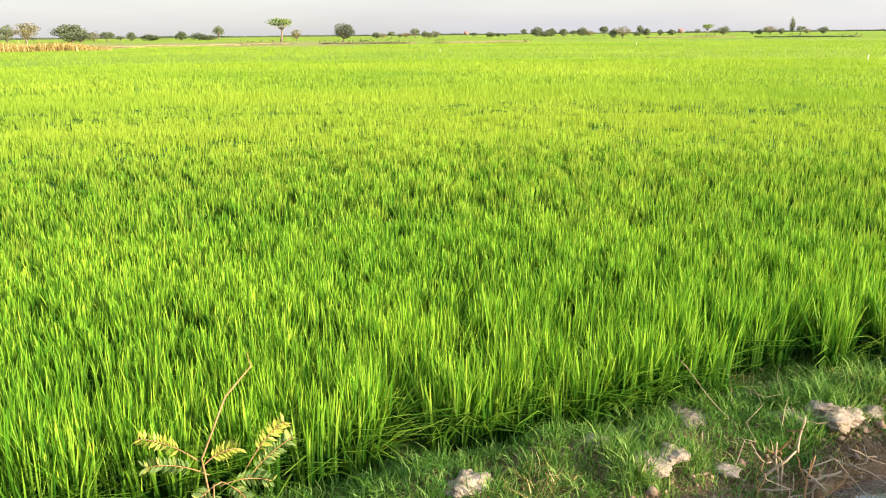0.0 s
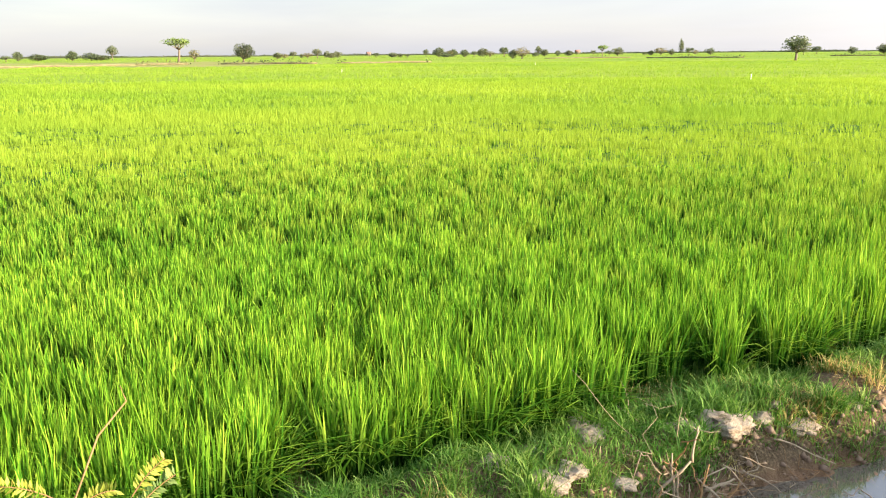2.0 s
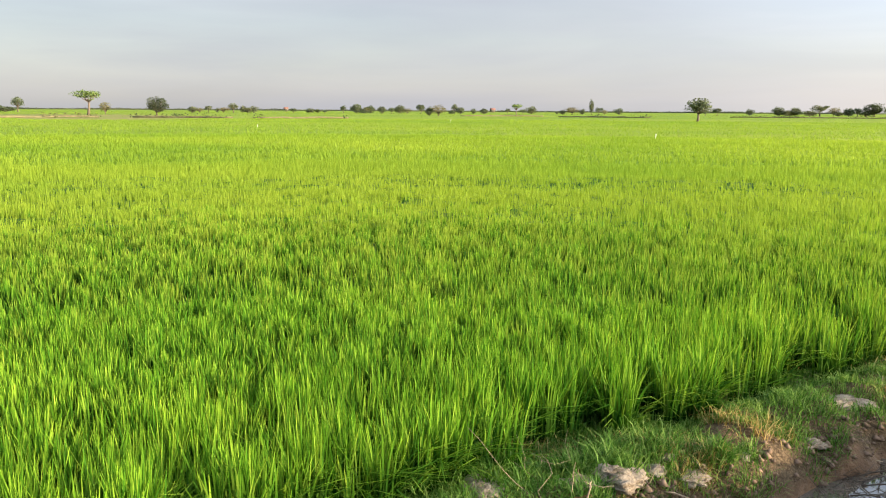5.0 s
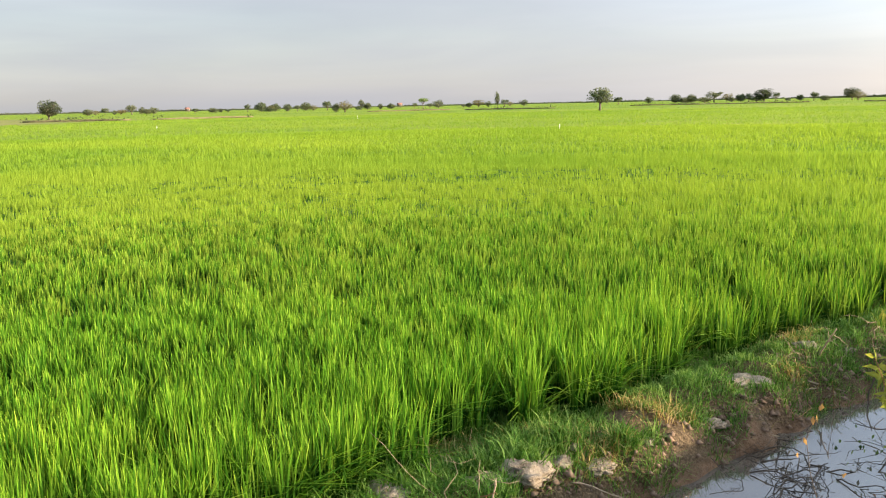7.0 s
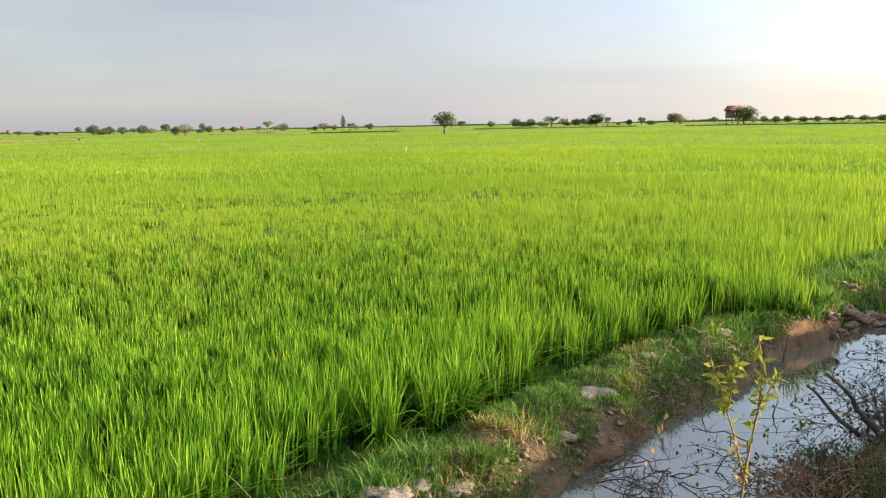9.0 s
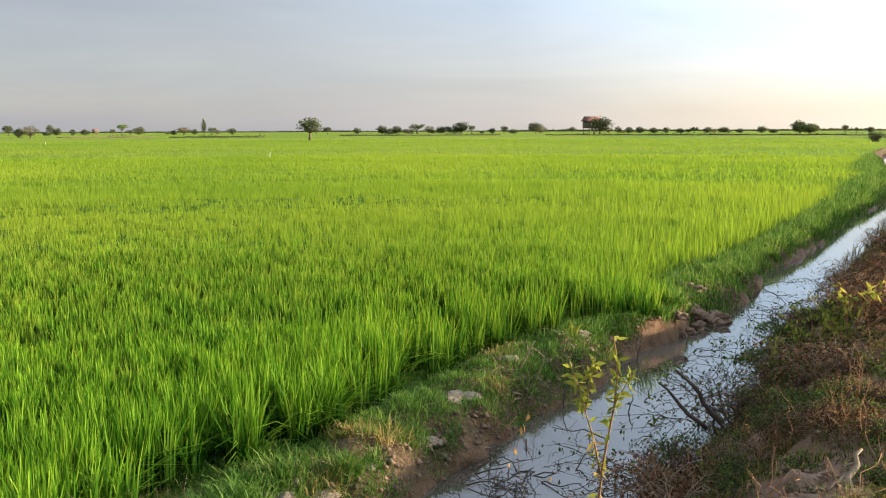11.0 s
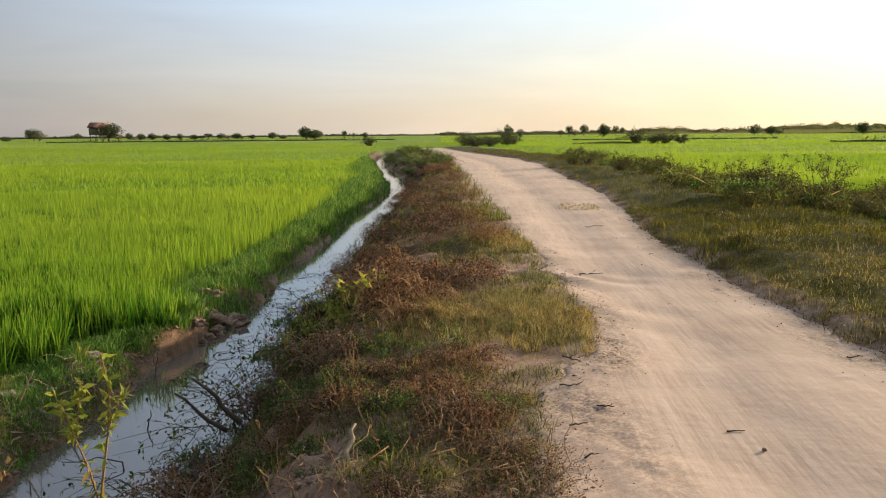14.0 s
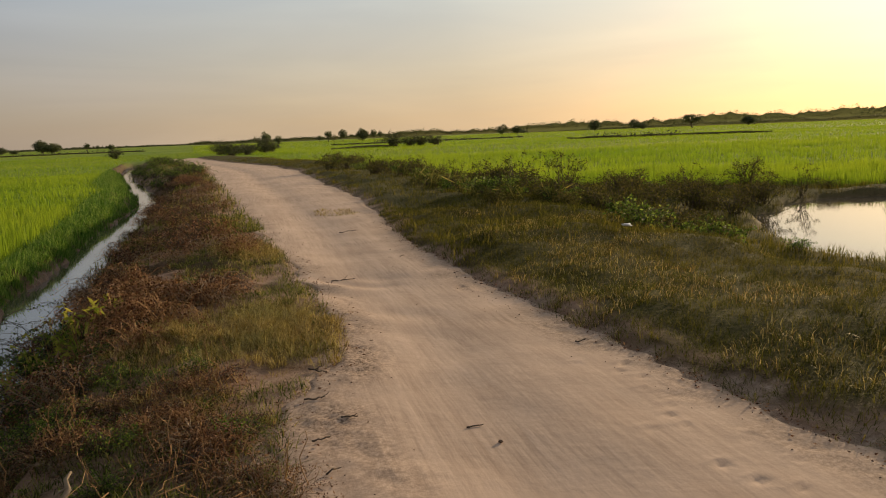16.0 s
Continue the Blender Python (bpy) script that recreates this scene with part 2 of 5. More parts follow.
def plain_material(name, low, high, scale, rough=0.7):
    n = Nodes(name)
    g = n.noise(scale, 5.0, 0.6)
    n.surface(n.ramp(g, (0.3, low), (0.7, high)), rough, g, 0.3, 0.01)
    return n.mat


EARTH, SAND, WATER, CLAY = ground_material(), road_material(), water_material(), clay_material()
# rice ramps: foot darkened as by neighbouring blades, tip brightened and yellowed
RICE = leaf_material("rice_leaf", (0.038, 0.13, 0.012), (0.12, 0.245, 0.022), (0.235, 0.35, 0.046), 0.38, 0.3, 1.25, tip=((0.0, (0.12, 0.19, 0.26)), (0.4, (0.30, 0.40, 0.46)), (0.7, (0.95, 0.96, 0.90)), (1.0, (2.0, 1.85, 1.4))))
# paler copy of the rice leaf: far brightness and haze put into its colour
RICE_FAR = leaf_material("rice_leaf_hazed", (0.19, 0.28, 0.036), (0.217, 0.308, 0.042), (0.246, 0.332, 0.048), 0.48, 0.06, 1.35, tip=((0.0, (0.35, 0.45, 0.5)), (0.5, (0.85, 0.9, 0.85)), (1.0, (1.32, 1.28, 1.08))))
# lower leaves with the shade of the gaps darkened into their green
SHADED_LOWER_LEAF = leaf_material("rice_shaded_lower_leaf", (0.014, 0.062, 0.006), (0.03, 0.10, 0.008), (0.055, 0.145, 0.011), 0.2, 3.0, 1.2)
BANK_GRASS = leaf_material("bank_grass", (0.03, 0.085, 0.015), (0.10, 0.20, 0.036), (0.26, 0.35, 0.11), 0.35, 0.9)
DRY_GRASS = leaf_material("dry_grass", (0.13, 0.085, 0.032), (0.38, 0.27, 0.105), (0.68, 0.53, 0.28), 0.35, 0.9, 1.3)
VERGE_GRASS = leaf_material("verge_grass", (0.026, 0.038, 0.011), (0.125, 0.135, 0.036), (0.42, 0.36, 0.14), 0.4, 0.8, 1.3, 0.7)
PASTURE = leaf_material("pasture_grass", (0.036, 0.040, 0.009), (0.098, 0.094, 0.021), (0.21, 0.172, 0.05), 0.45, 0.5, 1.4, 0.8)
SCRUB_LEAF = leaf_material("scrub_leaf", (0.035, 0.038, 0.016), (0.075, 0.075, 0.028), (0.18, 0.15, 0.06), 0.4, 0.5, 1.3, 0.85)
DEAD_LEAF = leaf_material("withered_leaf", (0.04, 0.017, 0.012), (0.17, 0.077, 0.052), (0.48, 0.28, 0.19), 0.3, 0.9, 1.3, 0.6)
WEED_LEAF = leaf_material("weed_leaf", (0.02, 0.04, 0.012), (0.075, 0.125, 0.03), (0.24, 0.30, 0.08), 0.4, 0.9)
YELLOW_LEAF = leaf_material("yellowing_leaf", (0.13, 0.18, 0.035), (0.28, 0.29, 0.06), (0.44, 0.40, 0.11), 0.45, 2.5, 1.3)
GREY_LEAF = leaf_material("grey_green_leaf", (0.10, 0.16, 0.06), (0.17, 0.24, 0.09), (0.34, 0.36, 0.12), 0.4, 3.0, 1.3)
FEATHER_LEAF = leaf_material("feather_leaf", (0.26, 0.28, 0.05), (0.44, 0.41, 0.09), (0.56, 0.50, 0.14), 0.4, 3.0, 1.2)
FRESH_GRASS = leaf_material("fresh_grass", (0.05, 0.16, 0.014), (0.11, 0.27, 0.025), (0.19, 0.36, 0.05), 0.4, 2.0)
DRIED_LEAF = leaf_material("dried_leaf", (0.30, 0.19, 0.08), (0.44, 0.31, 0.14), (0.58, 0.45, 0.24), 0.4, 3.0, 1.2)
ORANGE_LEAF = leaf_material("orange_dead_leaf", (0.48, 0.22, 0.09), (0.58, 0.30, 0.13), (0.66, 0.40, 0.2), 0.45, 3.0, 1.3)
# tree and woods greens lightened and greyed: distance haze put into the colour
TREE_LEAF = leaf_material("tree_leaf", (0.085, 0.10, 0.066), (0.13, 0.15, 0.095), (0.18, 0.20, 0.13), 0.3, 0.02, 1.4)
TREE_DARK = leaf_material("dark_tree_leaf", (0.05, 0.06, 0.038), (0.08, 0.09, 0.056), (0.115, 0.125, 0.08), 0.3, 0.02, 1.3)
TREE_PALE = leaf_material("pale_tree_leaf", (0.11, 0.16, 0.06), (0.17, 0.23, 0.085), (0.23, 0.29, 0.115), 0.35, 0.02, 1.4)
TREE_DRY = leaf_material("dry_tree_leaf", (0.12, 0.105, 0.058), (0.18, 0.16, 0.085), (0.26, 0.23, 0.135), 0.3, 0.02, 1.3)
WOODS = leaf_material("far_woods_leaf", (0.09, 0.10, 0.07), (0.12, 0.13, 0.09), (0.16, 0.165, 0.115), 0.5, 0.004, 1.3)
BARK = bark_material("grey_bark", (0.07, 0.052, 0.038), (0.24, 0.19, 0.14))
DARK_BARK = bark_material("dark_wet_bark", (0.04, 0.03, 0.024), (0.13, 0.10, 0.075))
PALE_WOOD = bark_material("bleached_wood", (0.19, 0.135, 0.09), (0.43, 0.33, 0.225))
STALK = bark_material("brown_stalk", (0.20, 0.10, 0.045), (0.42, 0.25, 0.11))

# ---- plan: lines along the track, as x over y ----


def line(text):
    pairs = [tuple(float(v) for v in p.split(":")) for p in text.split()]
    ys, xs = np.array([p[0] for p in pairs]), np.array([p[1] for p in pairs])
    return lambda y: np.interp(y, ys, xs)


water_left = line("-60:-5.5 -20:-3.8 0:-3.0 4.4:-2.85 5.4:-2.6 6.3:-2.55 7.6:-2.28 8.3:-2.1 10.3:-1.95 11.9:-1.5 13:-1.1 17:-0.74 20.8:0.0 28.7:1.15 37.6:3.0 44:3.5 50:3.65 58:4.1 67:4.4 85:5.45 120:9")
water_right = line("-60:-3.6 -20:-2.2 0:-1.5 4:-1.25 6.4:-1.18 7.4:-1.2 8.4:-0.92 10.8:-0.75 14.6:-0.03 20.8:0.62 26.3:1.6 37.6:3.75 44:4.3 48:4.35 58:4.55 67:4.75 85:5.8 120:9.4")
rice_edge = line("-60:-7 -20:-5.2 0:-4.3 2.5:-4.15 3.6:-4.0 4.9:-3.78 6:-3.68 7.2:-3.6 8.5:-3.42 9.3:-3.1 10.4:-2.72 10.8:-2.05 11.3:-1.8 11.8:-1.85 12.2:-2.4 14.3:-2.4 16.5:-1.75 20.6:-1.05 23.7:-0.5 29.9:0.4 33.9:0.8 41:1.9 52:2.0 69:3.3 85:4.6 120:8.2")
road_left = line("-60:-0.9 -20:0.2 0:0.75 4:0.9 4.7:1.03 5.5:1.17 5.95:1.5 6.2:1.68 6.7:1.85 8:2.25 9:2.4 11:2.66 16.7:3.5 24:4.4 33:5.6 45:7.1 64:8.7 85:10.2 100:11.4 120:15.5")
road_right = line("-60:2.6 -20:3.5 0:3.82 3.3:3.88 4.5:3.94 5.7:4.06 7.2:4.22 8:4.3 12.9:5.2 17:6.3 22:7.6 32:9.4 45:11.8 56:12.9 65:12.8 80:13.2 100:14.4 120:18.5")
right_edge = line("-60:26 0:22 20:19.5 26:13 32:8.5 55:7.5 120:7")
WATER_Z, PADDY_Z, FAR_Z = -1.0, -0.85, -0.4

lattice = np.random.default_rng(7).random((256, 256))


def fuzz(x, y, size, shift=0.0):
    """Smooth noise from -1 to 1 with lumps of that size."""
    u, v = np.asarray(x, float) / size + shift * 17.3, np.asarray(y, float) / size + shift * 31.7
    i, j = np.floor(u).astype(int), np.floor(v).astype(int)
    a, b = u - i, v - j
    a, b = a * a * (3 - 2 * a), b * b * (3 - 2 * b)
    i, j = i % 256, j % 256
    k, l = (i + 1) % 256, (j + 1) % 256
    return 2 * ((lattice[i, j] * (1 - a) + lattice[k, j] * a) * (1 - b) + (lattice[i, l] * (1 - a) + lattice[k, l] * a) * b) - 1


def step(v, low, high):
    s = np.clip((v - low) / (high - low), 0, 1)
    return s * s * (3 - 2 * s)


def pond_shape(x, y):
    """1 inside the pond, 0 outside."""
    u, v = (x - 19.0) * 0.77 + (y - 14.5) * 0.64, -(x - 19.0) * 0.64 + (y - 14.5) * 0.77
    r = np.sqrt((u / 7.0) ** 2 + (v / 3.4) ** 2) + 0.12 * fuzz(x, y, 1.7, 3)
    return 1 - step(r, 0.82, 1.12)


def ground_height(x, y):
    x, y = np.asarray(x, float), np.asarray(y, float)
    wl = water_left(y) + 0.10 * fuzz(x * 0, y, 0.9, 1) + 0.05 * fuzz(x * 0, y, 0.3, 2)
    wr = water_right(y) + 0.08 * fuzz(x * 0, y, 0.8, 4)
    re, rl, rr = rice_edge(y), road_left(y), road_right(y)
    live = 1 - step(y, 95, 120)
    # paddy, then the low bank, then the ditch
    paddy = PADDY_Z + 0.02 * fuzz(x, y, 1.1, 5) + (FAR_Z - PADDY_Z) * step(np.hypot(x, y), 18, 42)
    width = np.maximum(wl - re, 0.3)
    s = np.clip((x - re) / width, 0, 1)
    lumps = 0.06 * fuzz(x, y, 0.45, 6) + 0.045 * fuzz(x, y, 0.2, 7) + (0.03 * fuzz(x, y, 0.11, 16) + 0.014 * fuzz(x, y, 0.06, 17)) * step(s, 0.45, 0.75)
    level = PADDY_Z + (FAR_Z - PADDY_Z) * step(np.hypot(x, y), 18, 42) * (1 - step(s, 0.0, 0.8))
    bank = level + 0.16 * np.sin(np.pi * np.clip(s * 1.12, 0, 1)) ** 0.8 + lumps * step(s, 0.05, 0.3) - 0.27 * step(s + 0.10 * fuzz(x, y, 0.35, 15), 0.75, 1.2)
    bed = WATER_Z - 0.14 + 0 * x
    top = rl - 0.35
    q = np.clip((x - wr) / np.maximum(top - wr, 0.5), 0, 1)
    rise = WATER_Z - 0.08 + 1.10 * (0.80 * step(q, 0, 0.55) + 0.20 * step(q, 0.25, 1.0)) + lumps * 1.2 * np.sin(np.pi * q)
    rut = 0.03 * fuzz(x, y, 1.6, 8) - 0.05 * np.exp(-((x - rl - 0.42 * (rr - rl)) / 0.5) ** 2) + 0.006 * fuzz(x, y, 0.35, 9)
    comb = 0.018 * np.sin(8.5 * (x * 0.9 + y * 0.45) + 3 * fuzz(x, y, 0.9, 10)) * np.exp(-((y - 9.2) / 1.5) ** 2 - ((x - 2.6) / 0.8) ** 2)
    road = rut + comb + 0.0 * x
    w = x - rr
    right = 0.06 * step(w, -0.02, 0.22) + 0.06 * step(w, 0.2, 1.0) + 0.13 * fuzz(x, y, 1.5, 11) * step(w, 0, 0.9) + 0.03 * fuzz(x, y, 0.4, 12) * step(w, 0, 0.4) - 0.85 * step(w + 0.5 * fuzz(x, y, 3.0, 13), 3.2, 6.0)
    right = right - 0.5 * pond_shape(x, y) + (FAR_Z + 0.75) * step(w, 22, 60)
    z = np.where(x < re, paddy, np.where(x < wl, bank, np.where(x < wr, bed, np.where(x < top, rise, road))))
    z = np.where(x > rr, right + rut * (1 - step(w, 0, 0.6)), z)
    far = FAR_Z + 0.03 * fuzz(x, y, 40, 14)
    return z * live + far * (1 - live)


def dry_field(x, y):
    """1 on the yellowed fields far to the west, 0 elsewhere."""
    b, d = np.degrees(np.arctan2(-x, y)), np.hypot(x, y)
    strip = step(b, 58, 68) * step(d + 25 * fuzz(b, d * 0.05, 3.0, 57), 165, 185) * (1 - step(d, 300, 380))
    return strip * step(fuzz(x, y * 0.5, 26.0, 58) + 0.5 * fuzz(x, y, 7.0, 59) + 0.6 * step(b, 76, 90), -0.15, 0.3)


def height(x, y):
    return float(ground_height(np.array([x]), np.array([y]))[0])


# ---- mesh tools ----


def mesh_from(name, verts, quads=None, tris=None, material=None, smooth=False):
    me = bpy.data.meshes.new(name)
    verts = np.asarray(verts, np.float32).reshape(-1, 3)
    quads = np.zeros((0, 4), np.int32) if quads is None else np.asarray(quads, np.int32).reshape(-1, 4)
    tris = np.zeros((0, 3), np.int32) if tris is None else np.asarray(tris, np.int32).reshape(-1, 3)
    me.vertices.add(len(verts))
    me.vertices.foreach_set("co", verts.ravel())
    loops = np.concatenate([quads.ravel(), tris.ravel()])
    me.loops.add(len(loops))
    me.loops.foreach_set("vertex_index", loops)
    me.polygons.add(len(quads) + len(tris))
    starts = np.concatenate([np.arange(len(quads)) * 4, len(quads) * 4 + np.arange(len(tris)) * 3]).astype(np.int32)
    me.polygons.foreach_set("loop_start", starts)
    if smooth:
        me.polygons.foreach_set("use_smooth", np.ones(len(starts), bool))
    me.update(calc_edges=True)
    if material:
        me.materials.append(material)
    return me


def weld(pieces):
    """Joins (verts, quads, tris) pieces into one."""
    vs, qs, ts, n = [], [], [], 0
    for v, q, t in pieces:
        v = np.asarray(v, float).reshape(-1, 3)
        vs.append(v)
        if q is not None and len(q):
            qs.append(np.asarray(q).reshape(-1, 4) + n)
        if t is not None and len(t):
            ts.append(np.asarray(t).reshape(-1, 3) + n)
        n += len(v)
    return np.concatenate(vs), np.concatenate(qs) if qs else None, np.concatenate(ts) if ts else None


def tube(points, radii, sides=5):
    """A tapered stem through the points, closed at both ends."""
    p = np.asarray(points, float)
    r = np.interp(np.linspace(0, 1, len(p)), np.linspace(0, 1, len(radii)), radii)
    d = np.gradient(p, axis=0)
    d /= np.linalg.norm(d, axis=1)[:, None] + 1e-9
    side = np.cross(d, np.where(np.abs(d[:, 2:3]) > 0.9, [[1.0, 0, 0]], [[0, 0, 1.0]]))
    side /= np.linalg.norm(side, axis=1)[:, None] + 1e-9
    other = np.cross(d, side)
    a = np.linspace(0, 2 * np.pi, sides, endpoint=False)
    ring = p[:, None] + r[:, None, None] * (np.cos(a)[None, :, None] * side[:, None] + np.sin(a)[None, :, None] * other[:, None])
    v = np.concatenate([ring.reshape(-1, 3), p[:1], p[-1:]])
    k, m = np.arange(sides), len(p)
    q = [np.stack([i * sides + k, i * sides + (k + 1) % sides, (i + 1) * sides + (k + 1) % sides, (i + 1) * sides + k], 1) for i in range(m - 1)]
    t = [np.stack([(k + 1) % sides, k, np.full(sides, m * sides)], 1), np.stack([(m - 1) * sides + k, (m - 1) * sides + (k + 1) % sides, np.full(sides, m * sides + 1)], 1)]
    return v, np.concatenate(q), np.concatenate(t)


def blades(base, length, width, bend, rng, segs=3, turn=None):
    """Grass blades: narrow strips that bend over to a point. Base: n x 3."""
    n = len(base)
    turn = rng.random(n) * 2 * np.pi if turn is None else turn
    way = np.stack([np.cos(turn), np.sin(turn), 0 * turn], 1)
    twist = turn + np.pi / 2 + (rng.random(n) - 0.5) * 1.6
    wide = np.stack([np.cos(twist), np.sin(twist), 0 * turn], 1) * (width / 2)[:, None]
    rows = []
    for k in range(segs + 1):
        s = k / segs
        c = base + way * (bend * length * s ** 2)[:, None]
        c[:, 2] += length * (s - 0.45 * bend * s ** 2.4)
        if k < segs:
            f = 1 - 0.6 * s ** 3
            rows += [c - wide * f, c + wide * f]
        else:
            rows.append(c)
    per = 2 * segs + 1
    v = np.stack(rows, 1).reshape(-1, 3)
    o = (np.arange(n) * per)[:, None]
    q = np.concatenate([o + np.array([[2 * k, 2 * k + 1, 2 * k + 3, 2 * k + 2]]) for k in range(segs - 1)]) if segs > 1 else None
    t = o + np.array([[2 * segs - 2, 2 * segs - 1, 2 * segs]])
    return v, q, t


def leaves(at, size, slim, rng, droop=0.3, fold=0.18, aim=None):
    """Small leaves of two folded halves, pointed at the tip."""
    n = len(at)
    d = rng.normal(size=(n, 3)) if aim is None else aim + rng.normal(size=(n, 3)) * 0.35
    d[:, 2] -= droop
    d /= np.linalg.norm(d, axis=1)[:, None] + 1e-9
    s = np.cross(d, rng.normal(size=(n, 3)))
    s /= np.linalg.norm(s, axis=1)[:, None] + 1e-9
    u = np.cross(s, d)
    L, W = size[:, None], (size * slim)[:, None]
    v = np.stack([at, at + d * L * 0.45 + s * W * 0.5 + u * W * fold, at + d * L, at + d * L * 0.45 - s * W * 0.5 + u * W * fold], 1).reshape(-1, 3)
    o = (np.arange(n) * 4)[:, None]
    return v, None, np.concatenate([o + np.array([[0, 1, 2]]), o + np.array([[0, 2, 3]])])


def thing(name, place, label, category, group="", turn=0.0, size=1.0):
    """An empty at a thing's base, which parents its parts."""
    ob = new(name)
    ob.empty_display_size = 0.2
    ob.matrix_basis = pose(*place, 0, 0, turn) @ Matrix.Diagonal((size, size, size, 1))
    return tagged(ob, label, category, group)


def part(name, pieces, material, parent, label="", smooth=False):
    """Links one mesh as a part under a thing or a part."""
    ob = new(name, mesh_from(name, *pieces, material=material, smooth=smooth))
    ob.parent = parent
    return tagged(ob, label) if label else ob


def stuff(name, pieces, material, label, category, segs=0):
    me = mesh_from(name, *pieces, material=material)
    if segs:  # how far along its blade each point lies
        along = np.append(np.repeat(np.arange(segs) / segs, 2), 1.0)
        if segs == 1:  # short blades: the ramp's upper half alone, past the darkest foot
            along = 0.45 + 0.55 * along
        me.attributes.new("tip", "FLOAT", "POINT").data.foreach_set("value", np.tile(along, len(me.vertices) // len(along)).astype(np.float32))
    return tagged(new(name, me), label, category, kind="stuff")


# ---- ground, track and water ----


def graded(*spans):
    out = []
    for a, b, first in spans:
        if isinstance(first, tuple):  # growing steps
            n = first[1]
            r = np.linspace(0, 1, n, endpoint=False)
            lo, hi = abs(a), abs(b)
            out.append(math.copysign(1, a + b) * lo * (hi / lo) ** r)
        else:
            out.append(np.arange(a, b - 1e-6, first))
    return np.concatenate(out)


def track_left(y):
    y = np.asarray(y, float)
    return road_left(y) + 0.10 * fuzz(0 * y, y, 0.6, 21) + 0.07 * fuzz(0 * y, y, 0.22, 22) + 0.10 * fuzz(0 * y, y, 2.0, 23)


def track_right(y):
    y = np.asarray(y, float)
    return road_right(y) + 0.06 * fuzz(0 * y, y, 0.6, 28) + 0.05 * fuzz(0 * y, y, 0.2, 29) + 0.08 * fuzz(0 * y, y, 2.0, 30)


def make_ground():
    xs = graded((-3500, -16, ("grow", 40)), (-16, -6, 0.4), (-6, -4.2, 0.105), (-4.2, -1.0, 0.055), (-1.0, 6.5, 0.105), (6.5, 14, 0.25), (14, 40, 0.55), (40, 3500, ("grow", 40)))
    ys = graded((-3500, -20, ("grow", 34)), (-20, -7, 0.6), (-7, 1, 0.2), (1, 2.8, 0.105), (2.8, 9.5, 0.062), (9.5, 15, 0.105), (15, 30, 0.2), (30, 60, 0.4), (60, 125, 1.5), (125, 3500, ("grow", 36)))
    X, Y = np.meshgrid(xs, ys)
    x, y = X.ravel(), Y.ravel()
    z = ground_height(x, y)
    live = 1 - step(y, 95, 120)
    inside = np.minimum(x - track_left(y), track_right(y) - x) + 0.05 * fuzz(x, y, 0.25, 24)
    sunk = z - (0.05 + 0.08 * step(y, 15, 60)) * step(inside, 0.02, 0.2) * (1 - step(y, 96, 104))
    mud = np.where(x < rice_edge(y), 0.8 * (1 - np.maximum(step(rice_edge(y) - x, 9, 20), step(np.hypot(x, y), 14, 22))), np.exp(-((z - WATER_Z) / 0.07) ** 2) * (x < road_left(y))) + pond_shape(x, y) * 0.8
    mud = np.clip(mud + 0.9 * ((x > water_left(y) - 0.1) & (x < water_right(y))), 0, 1) * live
    crop = np.where(x < rice_edge(y) - 0.05, np.maximum(step(rice_edge(y) - x, 9, 20), step(np.hypot(x, y), 14, 22)), step(x - road_right(y) - right_edge(y), -0.5, 1.0))
    crop = crop * live + (1 - live)
    litter = step(fuzz(x, y, 0.8, 25) + 0.5 * fuzz(x, y, 0.25, 26), -0.35, 0.5)
    bare = 1.4 * np.exp(-((x + 0.1) / 0.55) ** 2 - ((y - 4.9) / 0.6) ** 2) + 0.9 * np.exp(-((x - 0.35) / 0.35) ** 2 - ((y - 5.9) / 0.4) ** 2)
    litter = np.clip(litter - bare, 0, 1)
    # bank soil held dark through the litter mask, in place of shade on it
    litter = np.where((x > rice_edge(y)) & (x < water_left(y) + 0.1), np.maximum(litter, 0.88), litter)
    litter = np.maximum(litter, step(x - road_right(y), 0.1, 0.8))
    n, m = len(xs), len(ys)
    i, j = np.meshgrid(np.arange(n - 1), np.arange(m - 1))
    a = (j * n + i).ravel()
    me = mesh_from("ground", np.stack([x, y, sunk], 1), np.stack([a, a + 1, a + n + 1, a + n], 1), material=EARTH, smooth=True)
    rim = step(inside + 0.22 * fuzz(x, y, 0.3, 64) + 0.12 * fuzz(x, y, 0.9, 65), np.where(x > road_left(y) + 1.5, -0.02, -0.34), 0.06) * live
    for key, values in (("mud", mud), ("crop", crop), ("litter", litter), ("rim", rim), ("dry", dry_field(x, y)), ("turf", step(x - track_right(y) + 0.2 * fuzz(x, y, 0.5, 66), 0.05, 0.5)), ("pale_green", np.where(x < rice_edge(y), step(np.hypot(x, y), 20, 60), 1.0))):
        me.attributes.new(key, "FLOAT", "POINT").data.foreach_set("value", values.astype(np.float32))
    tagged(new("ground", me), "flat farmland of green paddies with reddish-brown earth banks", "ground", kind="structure")


